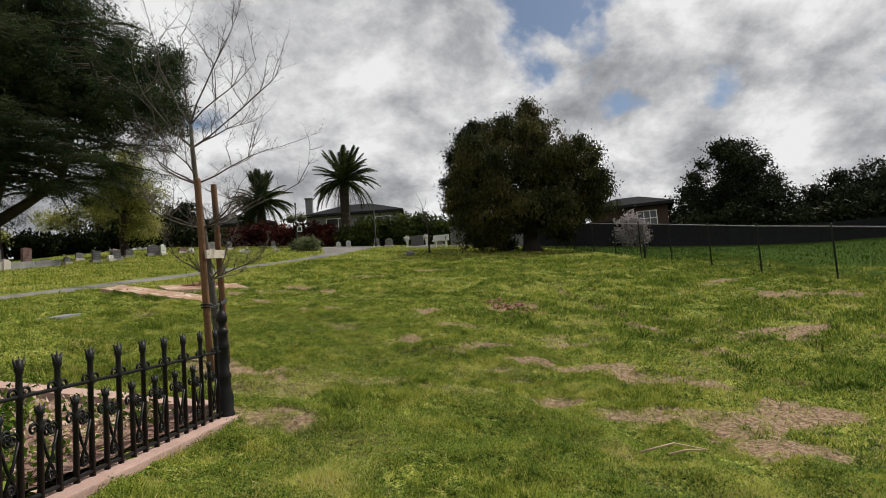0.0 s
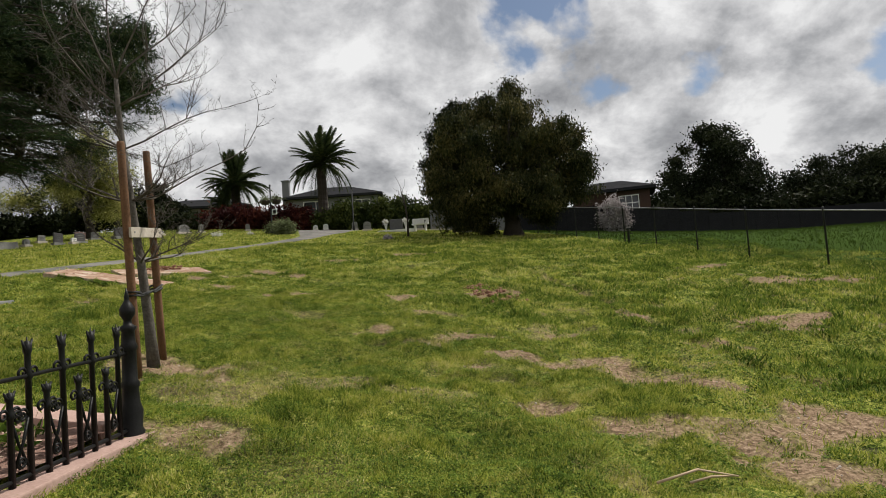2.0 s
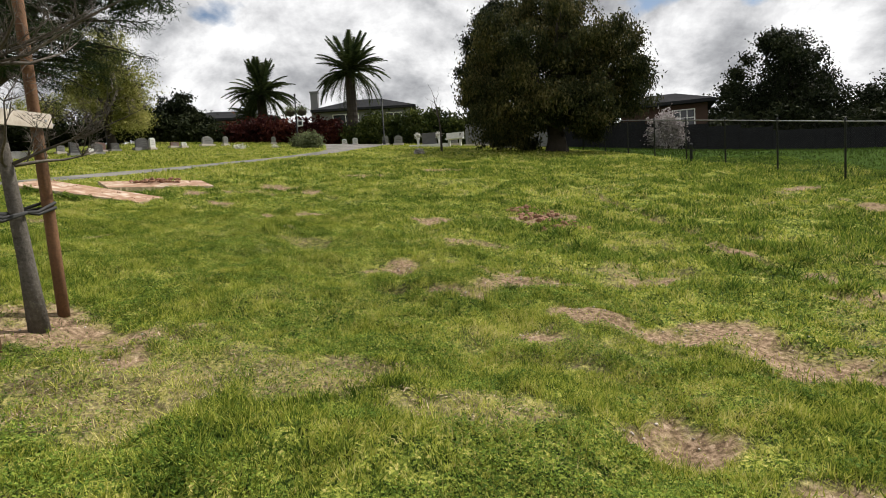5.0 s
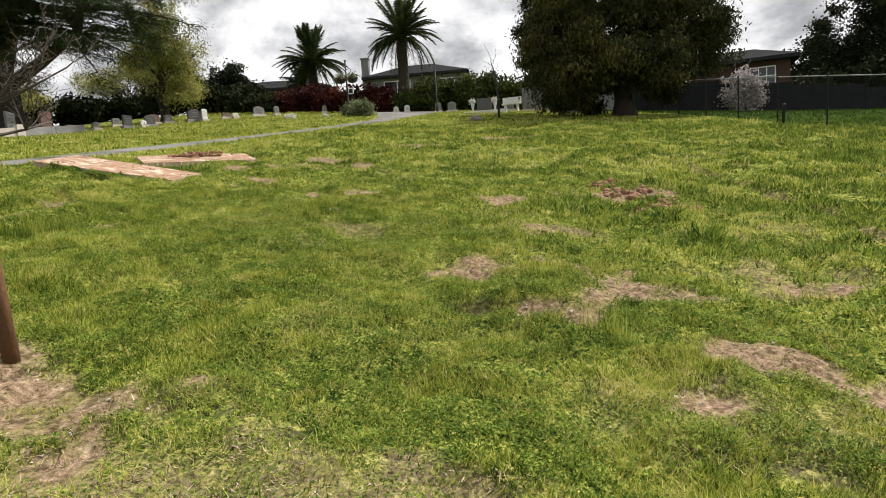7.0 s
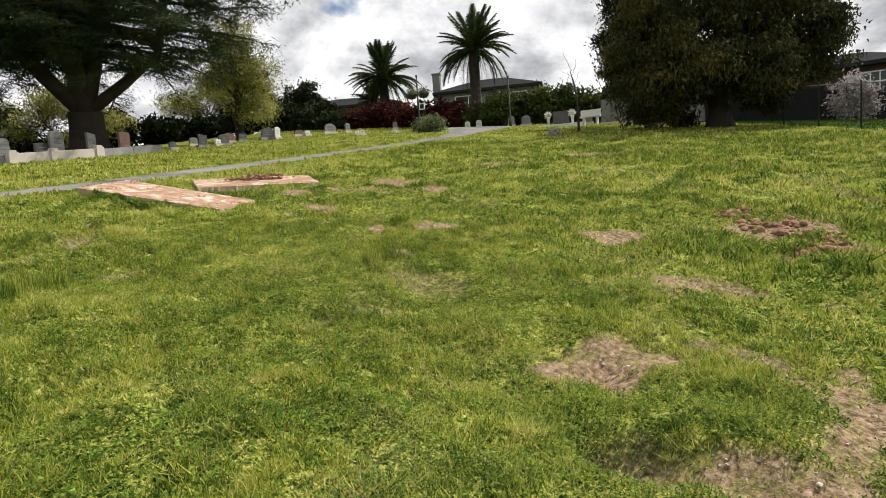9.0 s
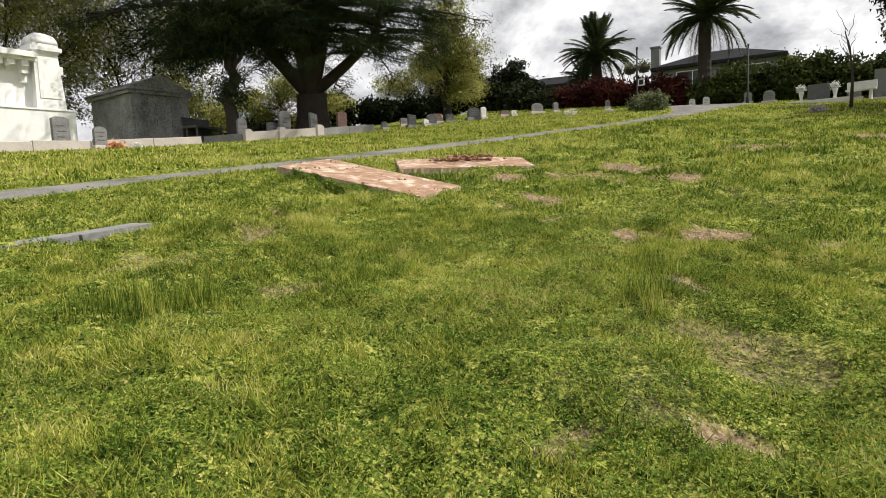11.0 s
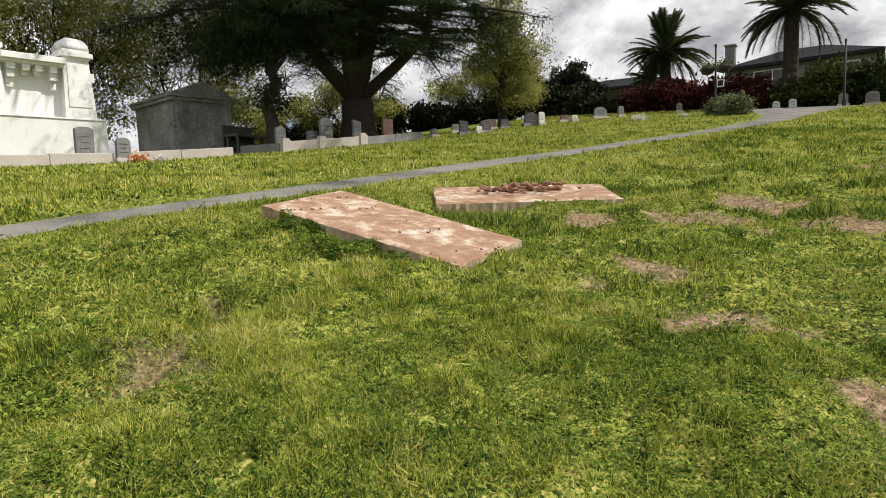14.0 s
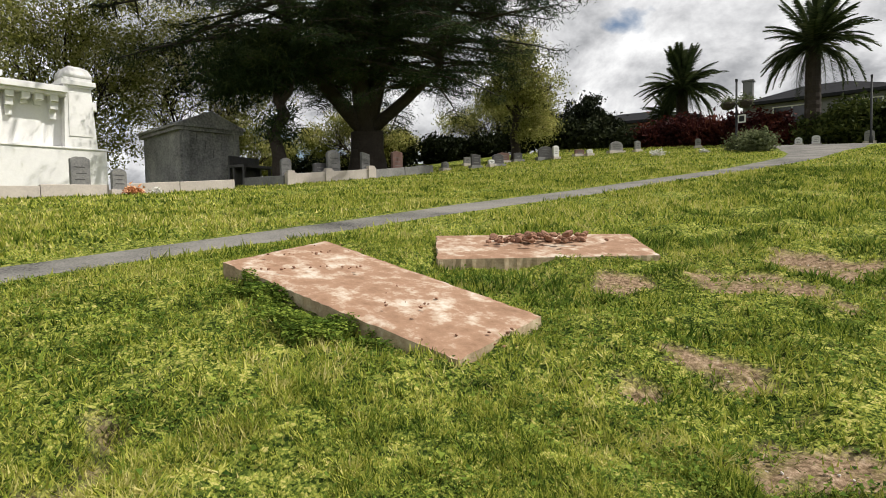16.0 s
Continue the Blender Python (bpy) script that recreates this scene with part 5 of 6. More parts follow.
def build_kerb(label, x0, y0, x1, y1, h, t, mat, posts=()):
    ob = thing("plot_kerb", label, "kerb", Matrix.Identity(4))
    ln = math.hypot(x1 - x0, y1 - y0)
    n = max(1, round(ln / 2.0))
    za, zb = z_at(x0, y0), z_at(x1, y1)
    for i in range(n):
        f, g = i / n, (i + 1) / n
        s = part("kerb_stone", boxes((0.006, ln / n - 0.006, -t / 2, t / 2, -0.6, h), bevel=0.02), M[mat], ob)
        s.matrix_basis = pose(x0 + (x1 - x0) * f, y0 + (y1 - y0) * f, min(z_at(x0 + (x1 - x0) * f, y0 + (y1 - y0) * f), z_at(x0 + (x1 - x0) * g, y0 + (y1 - y0) * g)) + 0.02, 0, -math.degrees(math.atan2(zb - za, ln)), math.degrees(math.atan2(y1 - y0, x1 - x0)))
    for f in posts:
        s = part("kerb_post", boxes((-t * 0.8, t * 0.8, -t * 0.8, t * 0.8, -0.5, h + 0.07), (-t * 0.6, t * 0.6, -t * 0.6, t * 0.6, h + 0.07, h + 0.16), bevel=0.015), M[mat], ob)
        x, y = x0 + (x1 - x0) * f, y0 + (y1 - y0) * f
        s.matrix_basis = pose(x, y, z_at(x, y), 0, 0, math.degrees(math.atan2(y1 - y0, x1 - x0)))


build_kerb("low grey stone kerb before the white monument", -26.4, 8.0, -25.6, 19.3, 0.38, 0.28, "kerbstone")
build_kerb("low pale stone kerb continuing past the monument", -25.6, 19.6, -24.8, 23.3, 0.33, 0.24, "kerbstone", (0.0,))
build_kerb("low stone kerb round the graves under the conifer", -25.9, 26.5, -25.0, 30.2, 0.42, 0.24, "kerbstone", (0.0, 0.45, 1.0))
build_kerb("low stone kerb ending past the conifer", -25.0, 30.3, -24.8, 34.2, 0.38, 0.24, "stone")
build_kerb("short stone kerb leading back from the corner", -28.5, 26.0, -26.1, 26.4, 0.4, 0.24, "stone")


def build_mausoleum():
    ob = thing("mausoleum", "old grey stone mausoleum with stained block walls", "mausoleum", pose(-37.0, 27.0, 5.0, 0, 0, -2))
    part("body", boxes((-5, 0, 0.1, 3.6, -0.5, 3.3)), M["tombstone"], ob)
    for r in range(7):
        for k in range(4):
            off = 0.45 if r % 2 else 0
            y0, y1 = max(0.1, 0.1 + k * 0.95 - off), min(3.6, 0.1 + (k + 1) * 0.95 - off)
            if y1 - y0 > 0.15:
                part("block", boxes((0.0, 0.03, y0 + 0.008, y1 - 0.008, r * 0.47 + 0.008, r * 0.47 + 0.462)), M["tombstone"], ob)
    part("base_course", boxes((-5.1, 0.12, 0, 3.7, -0.6, 0.0), bevel=0.02), M["tombstone"], ob)
    part("cornice", boxes((-5.2, 0.2, -0.1, 3.8, 3.3, 3.5), (-5.3, 0.3, -0.2, 3.9, 3.5, 3.65), bevel=0.02), M["tombstone"], ob)
    vs = [(0.25, -0.15, 3.65), (0.25, 3.85, 3.65), (-5.25, 3.85, 3.65), (-5.25, -0.15, 3.65), (0.25, 1.85, 4.5), (-5.25, 1.85, 4.5)]
    link_mesh("roof", mesh_of("roof", vs, [(0, 1, 4), (1, 2, 5, 4), (2, 3, 5), (3, 0, 4, 5)], M["tombstone"]), ob)
    for y in (0.25, 3.2):
        part("pilaster", boxes((0.03, 0.16, y, y + 0.35, 0, 3.3), bevel=0.015), M["tombstone"], ob)


build_mausoleum()


def build_table():
    ob = thing("stone_table", "dark table-like tomb beside the mausoleum", "tomb", pose(-33.6, 29.4, 5.0, 0, 0, 15))
    part("top", boxes((-0.5, 0.5, -1.1, 1.1, 1.05, 1.2), bevel=0.02), M["darkstone"], ob)
    for x in (-0.4, 0.3):
        for y in (-1.0, 0.9):
            part("leg", boxes((x, x + 0.13, y, y + 0.13, -0.4, 1.05)), M["darkstone"], ob)
    part("back", boxes((-0.6, -0.5, -1.1, 1.1, -0.4, 1.7), bevel=0.02), M["darkstone"], ob)


build_table()


def build_headstone(x, y, w, h, mat, top, turn, label, seed, z=None, base=True):
    ob = thing("headstone", label, "headstone", pose(x, y, z_at(x, y) if z is None else z, 0, 0, turn), "gravestones of the cemetery")
    if base:
        part("base", boxes((-0.2, 0.2, -w * 0.65, w * 0.65, -0.35, 0.16), bevel=0.015), M["kerbstone" if mat != "darkstone" else "stone"], ob)
    pts = [(-w / 2, 0.1), (w / 2, 0.1)]
    if top == "round":
        pts += [(w / 2 * math.cos(a), h - w / 3 + w / 3 * math.sin(a)) for a in [math.pi * i / 10 for i in range(11)]]
    elif top == "slant":
        pts += [(w / 2, h * 0.92), (-w / 2, h)]
    else:
        pts += [(w / 2, h * 0.94), (w / 4, h), (-w / 4, h), (-w / 2, h * 0.94)]
    bm = bmesh.new()
    t = 0.085
    f = [bm.verts.new((t, a, b)) for a, b in pts]
    g = [bm.verts.new((-t, a, b)) for a, b in pts]
    bm.faces.new(f)
    bm.faces.new(g[::-1])
    for i in range(len(pts)):
        j = (i + 1) % len(pts)
        bm.faces.new((f[i], g[i], g[j], f[j]))
    bmesh.ops.bevel(bm, geom=list(bm.edges), offset=0.012, segments=1, affect="EDGES")
    bmesh.ops.recalc_face_normals(bm, faces=list(bm.faces))
    part("stone", bm, M[mat], ob)
    for k in range(3):
        bm = boxes((t + 0.002, t + 0.005, -w * 0.3 + 0.04 * (k % 2), w * 0.3 - 0.05 * ((k + seed) % 2), h * (0.72 - 0.16 * k), h * (0.72 - 0.16 * k) + 0.03))
        part("carved_line", bm, M["stone" if mat != "stone" else "darkstone"], ob)


ROWS = [(-24.95, 38.0, 0.62, 0.95, "darkstone", "slant", -25), (-24.3, 39.2, 0.8, 0.85, "darkstone", "round", -20), (-24.4, 38.7, 0.4, 0.5, "palestone", "flat", -20), (-25.3, 46.0, 1.25, 1.05, "darkstone", "round", -25),
        (-24.7, 46.3, 0.5, 1.05, "palestone", "round", -25), (-24.2, 48.6, 0.8, 0.55, "redstone", "flat", -30), (-23.6, 48.9, 0.5, 0.5, "palestone", "flat", -30), (-22.6, 50.9, 1.15, 0.95, "stone", "round", -30),
        (-21.3, 51.4, 0.5, 0.9, "stone", "round", -30), (-27.6, 44.5, 0.9, 0.8, "redstone", "flat", -25), (-26.8, 45.0, 0.7, 0.7, "darkstone", "flat", -25), (-29.5, 43.0, 0.6, 0.7, "stone", "flat", -25)]
NEAR = [(-27.1, 27.1, 0.55, 1.35, "stone", "round", -8), (-26.6, 28.6, 0.8, 1.0, "darkstone", "flat", -8), (-26.3, 29.1, 0.75, 1.65, "stone", "round", -8), (-25.7, 30.5, 0.5, 1.45, "stone", "slant", -8), (-25.4, 32.3, 0.7, 1.4, "redstone", "flat", -8), (-26.2, 35.0, 0.8, 0.5, "stone", "flat", -10), (-26.0, 36.6, 0.5, 0.6, "stone", "round", -10)]
FAR = [(-18.0, 53.6, 0.4, 0.75, "stone", "round", -60), (-15.2, 58.0, 0.7, 0.55, "stone", "flat", -70), (-12.9, 58.3, 0.5, 0.7, "palestone", "round", -75), (-11.9, 58.4, 0.55, 0.85, "palestone", "round", -75), (-7.0, 52.3, 0.75, 0.95, "stone", "round", -85), (-2.5, 53.5, 0.8, 0.8, "stone", "flat", -90),
       (-0.9, 52.6, 1.2, 0.6, "stone", "flat", -90), (0.4, 52.6, 1.2, 0.65, "stone", "flat", -95), (-8.9, 57.5, 0.6, 1.0, "stone", "round", -80)]
NAMES = {"darkstone": "polished dark granite headstone", "stone": "weathered grey stone headstone", "palestone": "pale marble headstone", "redstone": "brown granite headstone"}
for k, (x, y, w, hh, mat, top, turn) in enumerate(ROWS + NEAR + FAR):
    build_headstone(x, y, w * 0.88, hh * 0.85, mat, top, turn, NAMES[mat] + {"round": " with a rounded top", "flat": " with a low flat top", "slant": " with a slanting top"}[top], k)
build_headstone(-27.2, 19.0, 0.6, 1.3, "stone", "flat", 0, "tall grey headstone block before the white monument", 3)
build_headstone(-25.4, 19.55, 0.45, 0.85, "stone", "round", 0, "small grey headstone at the kerb corner", 4)


def build_seat_monument():
    x, y = -4.2, 49.6
    z = z_at(x, y)
    ob = thing("double_monument", "dark double headstone between white flower vases", "monument", pose(x, y, z, 0, 0, -2))
    part("base", boxes((-1.5, 1.5, -0.6, 0.3, -0.2, 0.14), bevel=0.02), M["palestone"], ob)
    part("stone", boxes((-0.55, 0.55, -0.1, 0.12, 0.14, 1.05), bevel=0.03), M["darkstone"], ob)
    for s in (-0.85, 0.8):
        v = link_mesh("vase", mesh_of("vase", *lathe([(0.1, 0.14), (0.07, 0.3), (0.12, 0.55), (0.15, 0.7)], 10), M["palestone"], True), ob)
        v.location = (s, -0.15, 0)
        q, t = leaf_cloud([(s, -0.15, 0.88)], 0.12, 260, 0.07, 5)
        tagged(link_mesh("bouquet", fast_mesh("bouquet", q, t, M["whiteflower"]), ob), kind="stuff")
    b = thing("marble_bench", "white marble bench beside the graves", "bench", pose(x + 2.0, y - 0.3, z, 0, 0, -12))
    part("seat", boxes((-0.7, 0.7, -0.2, 0.2, 0.42, 0.52), bevel=0.015), M["palestone"], b)
    part("backrest", boxes((-0.7, 0.7, 0.16, 0.24, 0.52, 0.95), bevel=0.015), M["palestone"], b)
    for s in (-0.5, 0.4):
        part("leg", boxes((s, s + 0.12, -0.18, 0.18, -0.1, 0.42)), M["palestone"], b)
    c = thing("dark_tomb", "dark granite bench tomb under the broad tree", "tomb", pose(1.9, 46.0, z_at(1.9, 46.0), 0, 0, 0))
    part("body", boxes((-0.75, 0.75, -0.35, 0.35, -0.2, 0.85), bevel=0.03), M["darkstone"], c)
    part("lid", boxes((-0.85, 0.85, -0.42, 0.42, 0.85, 1.0), bevel=0.02), M["redstone"], c)
    part("step", boxes((-1.0, 1.0, -0.5, 0.5, -0.25, 0.12), bevel=0.02), M["stone"], c)


build_seat_monument()


def build_flowers(name, label, x, y, r, mat, n, size, seed):
    z = z_at(x, y)
    q, t = leaf_cloud([(x, y, z + r * 0.6), (x + r, y + r * 0.5, z + r * 0.5)], r * 0.5, n, size, seed)
    q[:, 2] = np.maximum(q[:, 2], z + 0.01)
    tagged(new(name, fast_mesh(name, q, t, M[mat])), label, "flowers", kind="stuff")


build_flowers("orange_bouquet", "orange flowers lying before the kerb", -24.6, 19.6, 0.2, "flower", 420, 0.07, 1)
build_flowers("white_bouquet", "white flowers lying on the lawn", -24.0, 20.1, 0.14, "whiteflower", 160, 0.06, 2)
build_flowers("white_bouquet", "white flowers on the grass by the graves", -17.4, 44.4, 0.28, "whiteflower", 300, 0.07, 3)
build_flowers("white_bouquet", "white flowers on the grass by the graves", -15.6, 46.8, 0.2, "whiteflower", 160, 0.06, 4)
build_flowers("pale_bouquet", "pale pink flowers on the lawn", -3.8, 36.6, 0.22, "blossom", 300, 0.07, 5)


def build_lamp(x, y, h, label, basket):
    ob = thing("lamp_post", label, "lamp post", Matrix.Translation(at_land(x, y)))
    link_mesh("pole", mesh_of("pole", *lathe([(0.11, -0.3), (0.11, 0.3), (0.06, 0.4), (0.055, h)], 10), M["darkpost"], True), ob)
    part("finial", boxes((-0.06, 0.06, -0.06, 0.06, h, h + 0.15)), M["darkpost"], ob)
    if basket:
        for s in (-0.45, 0.45):
            vs, fs = lathe([(0.05, -0.35), (0.3, -0.28), (0.42, -0.05), (0.38, 0.08)], 12)
            b = link_mesh("basket", mesh_of("basket", vs, fs, M["darkbark"], True), ob, "round hanging basket")
            b.location = (s, 0, h - 1.2)
            q, t = leaf_cloud([(s, 0, h - 1.1)], 0.22, 500, 0.08, 8)
            tagged(link_mesh("basket_plant", fast_mesh("basket_plant", q, t, M["tuft"]), ob), kind="stuff")
        sg = part("sign", boxes((0.1, 0.5, -0.1, -0.06, h - 2.35, h - 1.9)), M["trim"], ob, "small white square sign")
        part("sign_face", boxes((0.16, 0.44, -0.108, -0.1, h - 2.28, h - 1.97)), M["darkpost"], sg)


build_lamp(-14.3, 48.6, 3.9, "dark lamp post with hanging baskets and a sign", True)
build_lamp(-8.6, 55.0, 3.8, "plain dark lamp post by the hedge", False)


def build_sapling():
    rng = random.Random(5)
    x, y = -2.6, 39.3
    ob = thing("sapling", "thin bare sapling standing on the lawn", "tree", Matrix.Translation(at_land(x, y)))
    link_mesh("trunk", mesh_of("trunk", *tube_data([(0, 0, -0.1), (0.02, 0, 1.2), (-0.1, 0, 2.4), (-0.3, 0, 3.2)], [0.075, 0.055, 0.035, 0.02], 6), M["darkbark"], True), ob)
    for i in range(9):
        zz = 1.6 + 0.2 * i
        d = limb((-0.05 * i / 2, 0, zz), (-0.05 * i + rng.uniform(-0.6, 0.4), rng.uniform(-0.4, 0.4), zz + rng.uniform(0.6, 1.1)), 0.016, 0.005, rng, 4, 0, 4)
        link_mesh("branch", mesh_of("branch", *d, M["twig"]), ob)


build_sapling()


# ---- grass ----
GX, GY, STEP = np.arange(-19, 17.01, 0.06), np.arange(-3, 35.01, 0.06), 0.06
LAND_GRID = rough_land(*np.meshgrid(GX, GY))
BARE_GRID = bareness(*np.meshgrid(GX, GY))


def from_grid(grid, x, y):
    u = np.clip((x - GX[0]) / STEP, 0, len(GX) - 1.001)
    v = np.clip((y - GY[0]) / STEP, 0, len(GY) - 1.001)
    i, j = u.astype(int), v.astype(int)
    u, v = u - i, v - j
    return (grid[j, i] * (1 - u) + grid[j, i + 1] * u) * (1 - v) + (grid[j + 1, i] * (1 - u) + grid[j + 1, i + 1] * u) * v


def bare_at(x, y):
    return from_grid(BARE_GRID, x, y)


def sow(count, box4, keep, seed):
    """Where plants stand, and the height of the land there."""
    r = np.random.default_rng(seed)
    x, y = r.uniform(box4[0], box4[1], count), r.uniform(box4[2], box4[3], count)
    k = r.random(count) < keep(x, y)
    x, y = x[k], y[k]
    inside = (x > GX[0]) & (x < GX[-1]) & (y > GY[0]) & (y < GY[-1])
    z = np.where(inside, from_grid(LAND_GRID, x, y) - 0.035 * bare_at(x, y), land(x, y)) - 0.004
    return r, x, y, z


def tufts(x, y):
    """Height of the sward: low between the tufts."""
    return value_noise(x * 5.5, y * 5.5, 52) * 0.55 + value_noise(x * 12, y * 12, 53) * 0.45


def blades(name, label, count, box4, height, width, keep, seed, mat, lean=0.5, category="grass", patchy=0.7):
    """Blades of grass rooted on the land."""
    r, x, y, z = sow(count, box4, keep, seed)
    n = len(x)
    hh = height * r.uniform(0.45, 1.3, n) * (0.95 + patchy * (2 * value_noise(x * 1.6, y * 1.6, 51) - 1) * 0.5) * (0.1 + 1.8 * tufts(x, y))
    a, b = r.uniform(0, 2 * math.pi, n), r.uniform(0, 2 * math.pi, n)
    ln = r.uniform(0.1, 1.0, n) * lean * hh * 1.6
    w = np.stack([np.cos(b) * width * 0.5, np.sin(b) * width * 0.5, 0 * b], -1)
    p = np.stack([x, y, z], -1)
    tip = p + np.stack([np.cos(a) * ln, np.sin(a) * ln, hh * (1 - 0.25 * ln / np.maximum(hh, 1e-6))], -1)
    v = np.stack([p - w, p + w, tip], 1).reshape(-1, 3)
    tagged(new(name, fast_mesh(name, v, np.arange(n * 3).reshape(-1, 3), M[mat])), label, category, kind="stuff")


def leaflets(name, label, count, box4, height, size, keep, seed, mat, flat=0.75):
    """Small broad leaves of clover and weeds, held flat above the ground on the tufts."""
    r, x, y, z = sow(count, box4, keep, seed)
    n = len(x)
    hh = height * (0.25 + 1.4 * tufts(x, y)) * r.uniform(0.35, 1.1, n)
    c = np.stack([x, y, z + hh], -1)
    up = r.normal(0, 1 - flat, (n, 3)) + np.array([[0, 0, 0.7]])
    a = np.cross(up, r.normal(0, 1, (n, 3)))
    a /= np.linalg.norm(a, axis=1, keepdims=True) + 1e-9
    b = np.cross(up, a)
    b /= np.linalg.norm(b, axis=1, keepdims=True) + 1e-9
    s = size * r.uniform(0.55, 1.3, (n, 1))
    v = np.stack([c + a * s, c - a * s * 0.6 + b * s * 0.75, c - a * s * 0.6 - b * s * 0.75], 1).reshape(-1, 3)
    tagged(new(name, fast_mesh(name, v, np.arange(n * 3).reshape(-1, 3), M[mat])), label, "clover", kind="stuff")


def off_things(x, y):
    lo, hi = path_edges(y)
    ok = ~((x < lo + 0.02) & (x > hi - 0.02))
    ok &= ~((x < -2.29 + 0.045 * (y - 4.7)) & (y < 4.9) & (x > -7))
    for c in (A, B):
        inside = np.ones_like(x, dtype=bool)
        for p, q in zip(c, c[1:] + c[:1]):
            inside &= (q.x - p.x) * (y - p.y) - (q.y - p.y) * (x - p.x) > 0
        ok &= ~inside
    ok &= ~((np.abs(x + 8.56) < 0.19) & (y > 9.9) & (y < 11.77))
    return ok


def thick(x, y):
    return off_things(x, y) * (1 - np.clip((bare_at(x, y) - 0.3) * 1.8, 0, 0.92)) * (1 - 0.55 * spots(x, y, DRY)) * np.clip(0.2 + 1.6 * tufts(x, y), 0, 1)


def walk_gap(x, y):
    """Distance from the line walked."""
    best = np.full_like(x, 99.0)
    line = [(-0.1, 1.5), (0.2, 2.6), (-0.6, 4.3), (-0.9, 5.8), (-1.4, 7.1), (-3.1, 9.5), (-4.1, 10.8), (-4.8, 11.8)]
    for (ax, ay), (bx, by) in zip(line[:-1], line[1:]):
        t = np.clip(((x - ax) * (bx - ax) + (y - ay) * (by - ay)) / ((bx - ax) ** 2 + (by - ay) ** 2), 0, 1)
        best = np.minimum(best, np.hypot(x - ax - t * (bx - ax), y - ay - t * (by - ay)))
    return best


def ring(x, y, inner, outer, blend=0.8):
    d = walk_gap(x, y)
    return np.clip((d - inner) / blend + 1, 0, 1) * np.clip((outer - d) / blend + 1, 0, 1)


def weedy(x, y):
    """Where clover crowds out the grass."""
    return np.clip((value_noise(x * 0.9, y * 0.9, 71) * 0.4 + value_noise(x * 3.3, y * 3.3, 72) * 0.6 - 0.4) / 0.12, 0.08, 1)


blades("lawn_grass", "short green lawn grass with yellowish tips", 1250000, (-8.2, 3.6, 2.2, 15.0), 0.055, 0.0075, lambda x, y: ring(x, y, 0, 2.8) * thick(x, y) * (1.1 - 0.55 * weedy(x, y)), 1, "grass", 0.8)
blades("lawn_grass", "green lawn grass across the slope", 700000, (-13.0, 9.5, -1.0, 20.5), 0.065, 0.014, lambda x, y: ring(x, y, 3.0, 8.2) * thick(x, y), 2, "grass", 0.7)
blades("lawn_grass", "green lawn grass farther across the slope", 430000, (-18, 16, 2, 33), 0.085, 0.03, lambda x, y: ring(x, y, 8.6, 22, 1.5) * thick(x, y) * np.clip(0.35 + 1.3 * value_noise(x * 1.6, y * 1.6, 51), 0, 1), 22, "grass", 0.6, patchy=1.5)
leaflets("clover_leaves", "mid-green clover leaves among the lawn grass", 1150000, (-8.2, 3.6, 2.2, 15.0), 0.045, 0.0085, lambda x, y: ring(x, y, 0, 2.8) * thick(x, y) * weedy(x, y), 23, "clover")
leaflets("clover_leaves", "mid-green clover leaves across the slope", 420000, (-13.0, 9.5, -1.0, 20.5), 0.05, 0.017, lambda x, y: ring(x, y, 3.0, 8.2) * thick(x, y) * weedy(x, y), 24, "clover")
blades("far_grass", "green lawn grass on the far slope", 200000, (-32, 24, 9, 56), 0.09, 0.06, lambda x, y: off_things(x, y) * (((y > 26) | (x < -13.5) | (x > 11)) * 0.9) * (x < np.interp(y, (6, 20.2, 22.7, 28.7, 35.6, 41, 46, 58), (16.7, 12.55, 11.5, 9.9, 8.35, 7.1, 5.4, 4.0))), 3, "grass")
leaflets("clover_patches", "dark green clover patches in the lawn", 420000, (-11, 6, 2.4, 19), 0.06, 0.013, lambda x, y: off_things(x, y) * (1 - bare_at(x, y)) * 0.55 * spots(x, y, DARK, 1.2), 4, "clover")
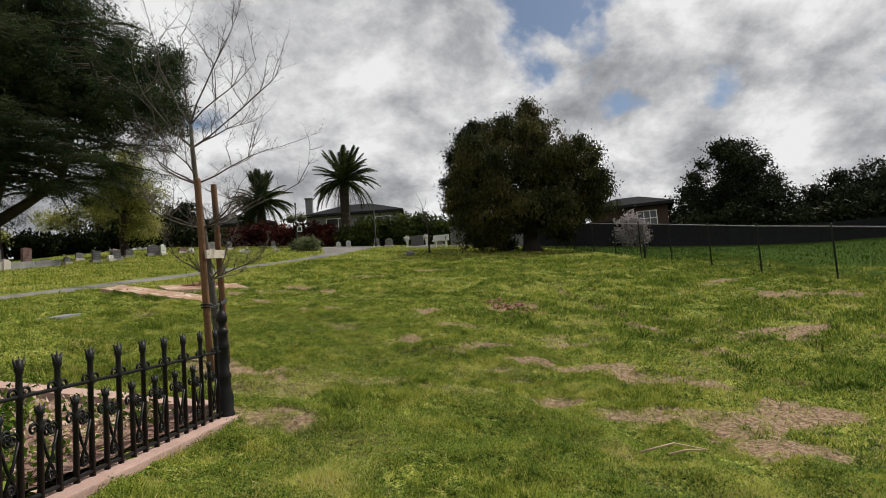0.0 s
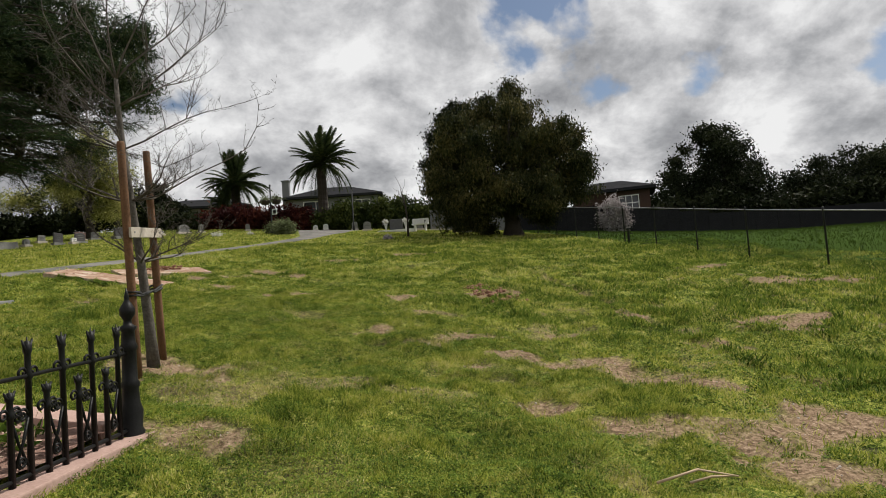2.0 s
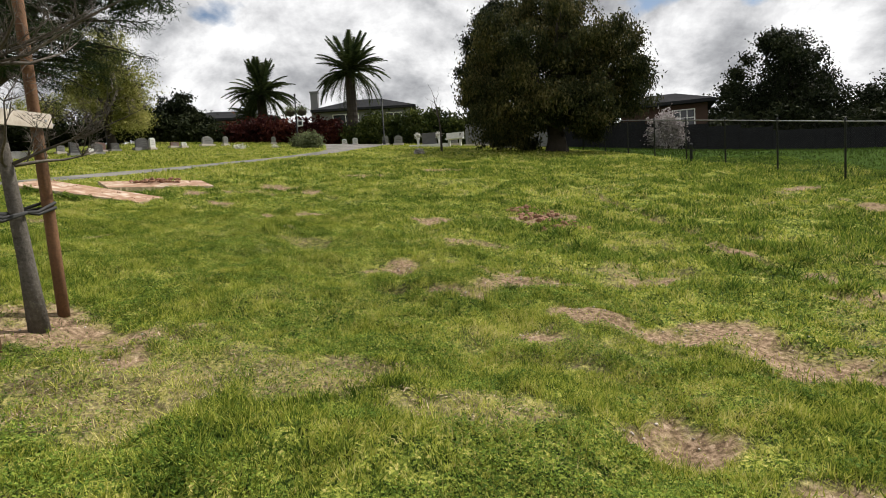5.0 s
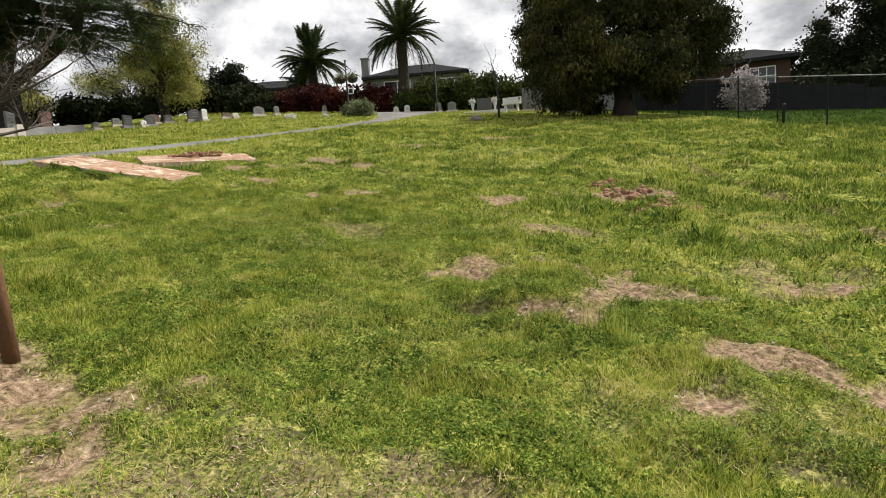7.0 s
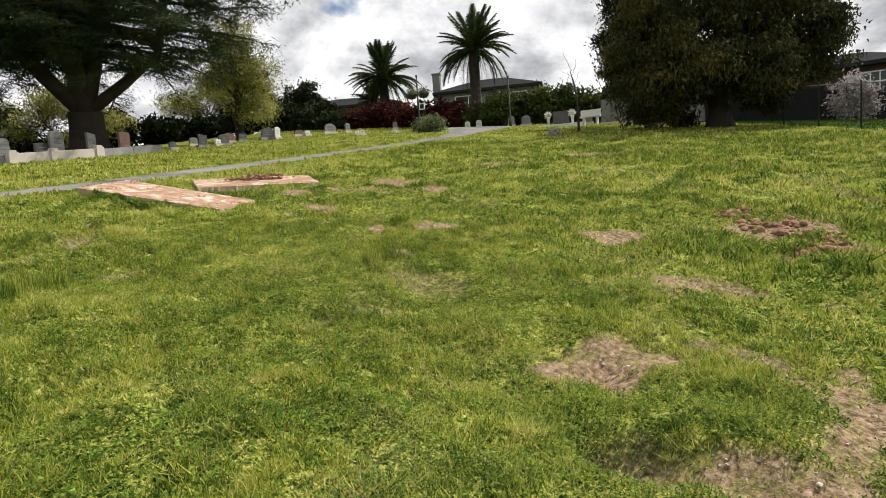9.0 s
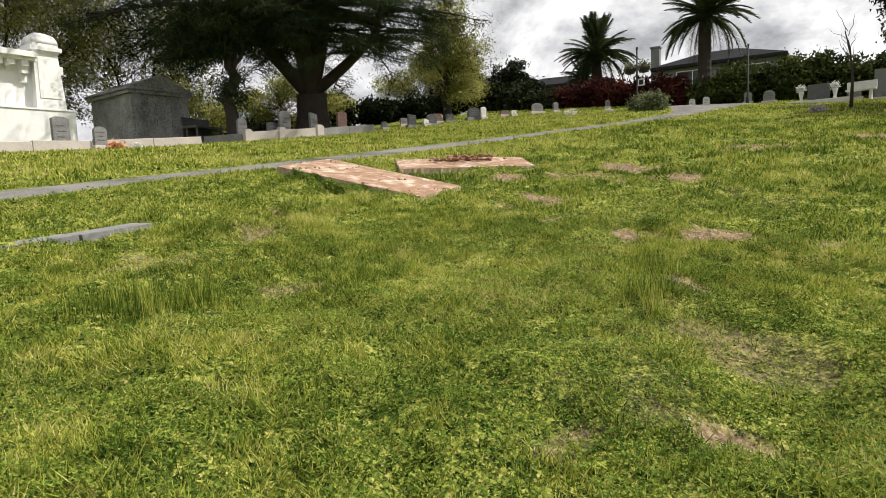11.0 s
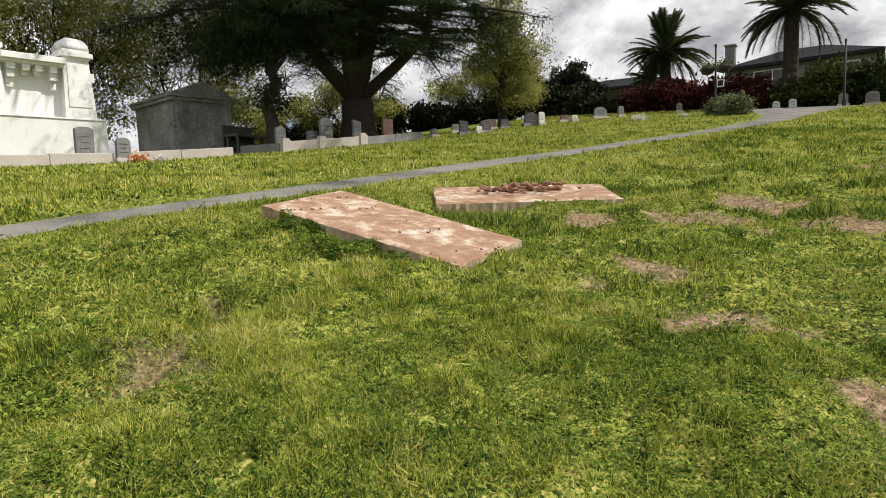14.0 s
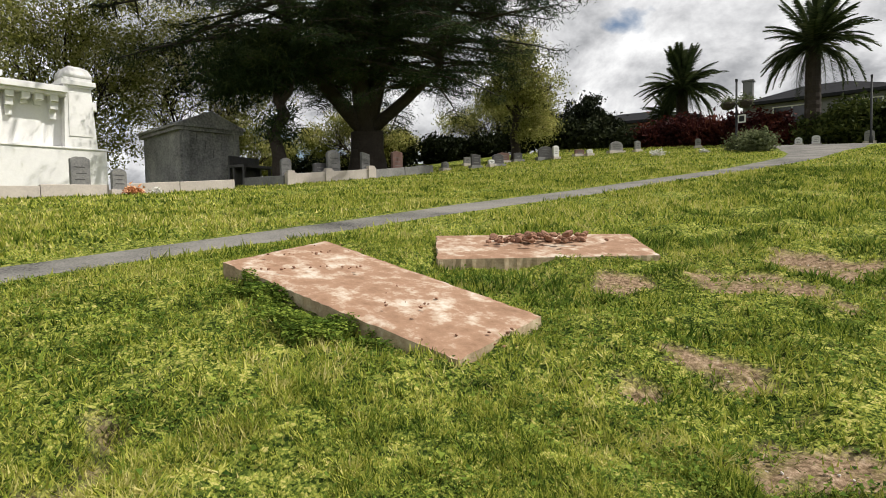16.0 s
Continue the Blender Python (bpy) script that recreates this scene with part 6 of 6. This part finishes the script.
blades("weed_patches", "dark green weeds on the uneven slope", 420000, (-9, 14, 7, 33), 0.1, 0.03, lambda x, y: off_things(x, y) * ring(x, y, 5.0, 40) * (1 - bare_at(x, y)) * (value_noise(x * 1.3, y * 1.5, 91) * 0.5 + value_noise(x * 3.5, y * 3.5, 92) * 0.5 > 0.56 - 0.1 * np.clip(x / 7, -0.3, 1)), 14, "clover", 0.9, patchy=1.4)
blades("field_grass", "deep green grass of the field beyond the fence", 100000, (6, 40, 6, 58), 0.1, 0.04, lambda x, y: 0.9 * (x > np.interp(y, (6, 20.2, 22.7, 28.7, 35.6, 41, 46, 58), (16.7, 12.55, 11.5, 9.9, 8.35, 7.1, 5.4, 4.0))), 15, "field", 0.6)
blades("dry_grass", "dry straw-coloured grass and leaves", 120000, (-9, 4, 3.5, 16), 0.035, 0.009, lambda x, y: off_things(x, y) * np.maximum(0.9 * spots(x, y, DRY), np.maximum(0.6 * bare_at(x, y) * (value_noise(x * 6, y * 6, 81) > 0.6), spots(x, y, [(-3.35, 7.2, 0.75), (-2.0, 4.9, 0.4)]))), 5, "straw", 2.2)
blades("dry_grass", "dry straw-coloured grass near the staked tree", 22000, (-3.3, -0.6, 5.7, 7.6), 0.026, 0.006, lambda x, y: 0.85 * spots(x, y, DRY), 16, "straw", 2.2)
blades("tall_grass", "tall rank green grass clumps", 170000, (-7.2, 0.6, 8.3, 13.6), 0.22, 0.0045, lambda x, y: spots(x, y, [(-6.2, 10.45, 0.5), (-3.8, 13.1, 0.2), (-0.05, 8.9, 0.1), (-6.9, 9.6, 0.35), (-3.6, 13.2, 0.16), (-3.6, 12.2, 0.16)], 1.0), 6, "grass", 0.22)
leaflets("slab_weeds", "dark leafy weeds along the slab edge", 30000, (-9.9, -7.2, 13.95, 14.6), 0.1, 0.015, lambda x, y: off_things(x, y) * spots(x, y, [(-8.8, 14.38, 0.26), (-9.25, 14.42, 0.12), (-8.2, 14.4, 0.2), (-7.6, 14.45, 0.12)], 2.2), 7, "clover")
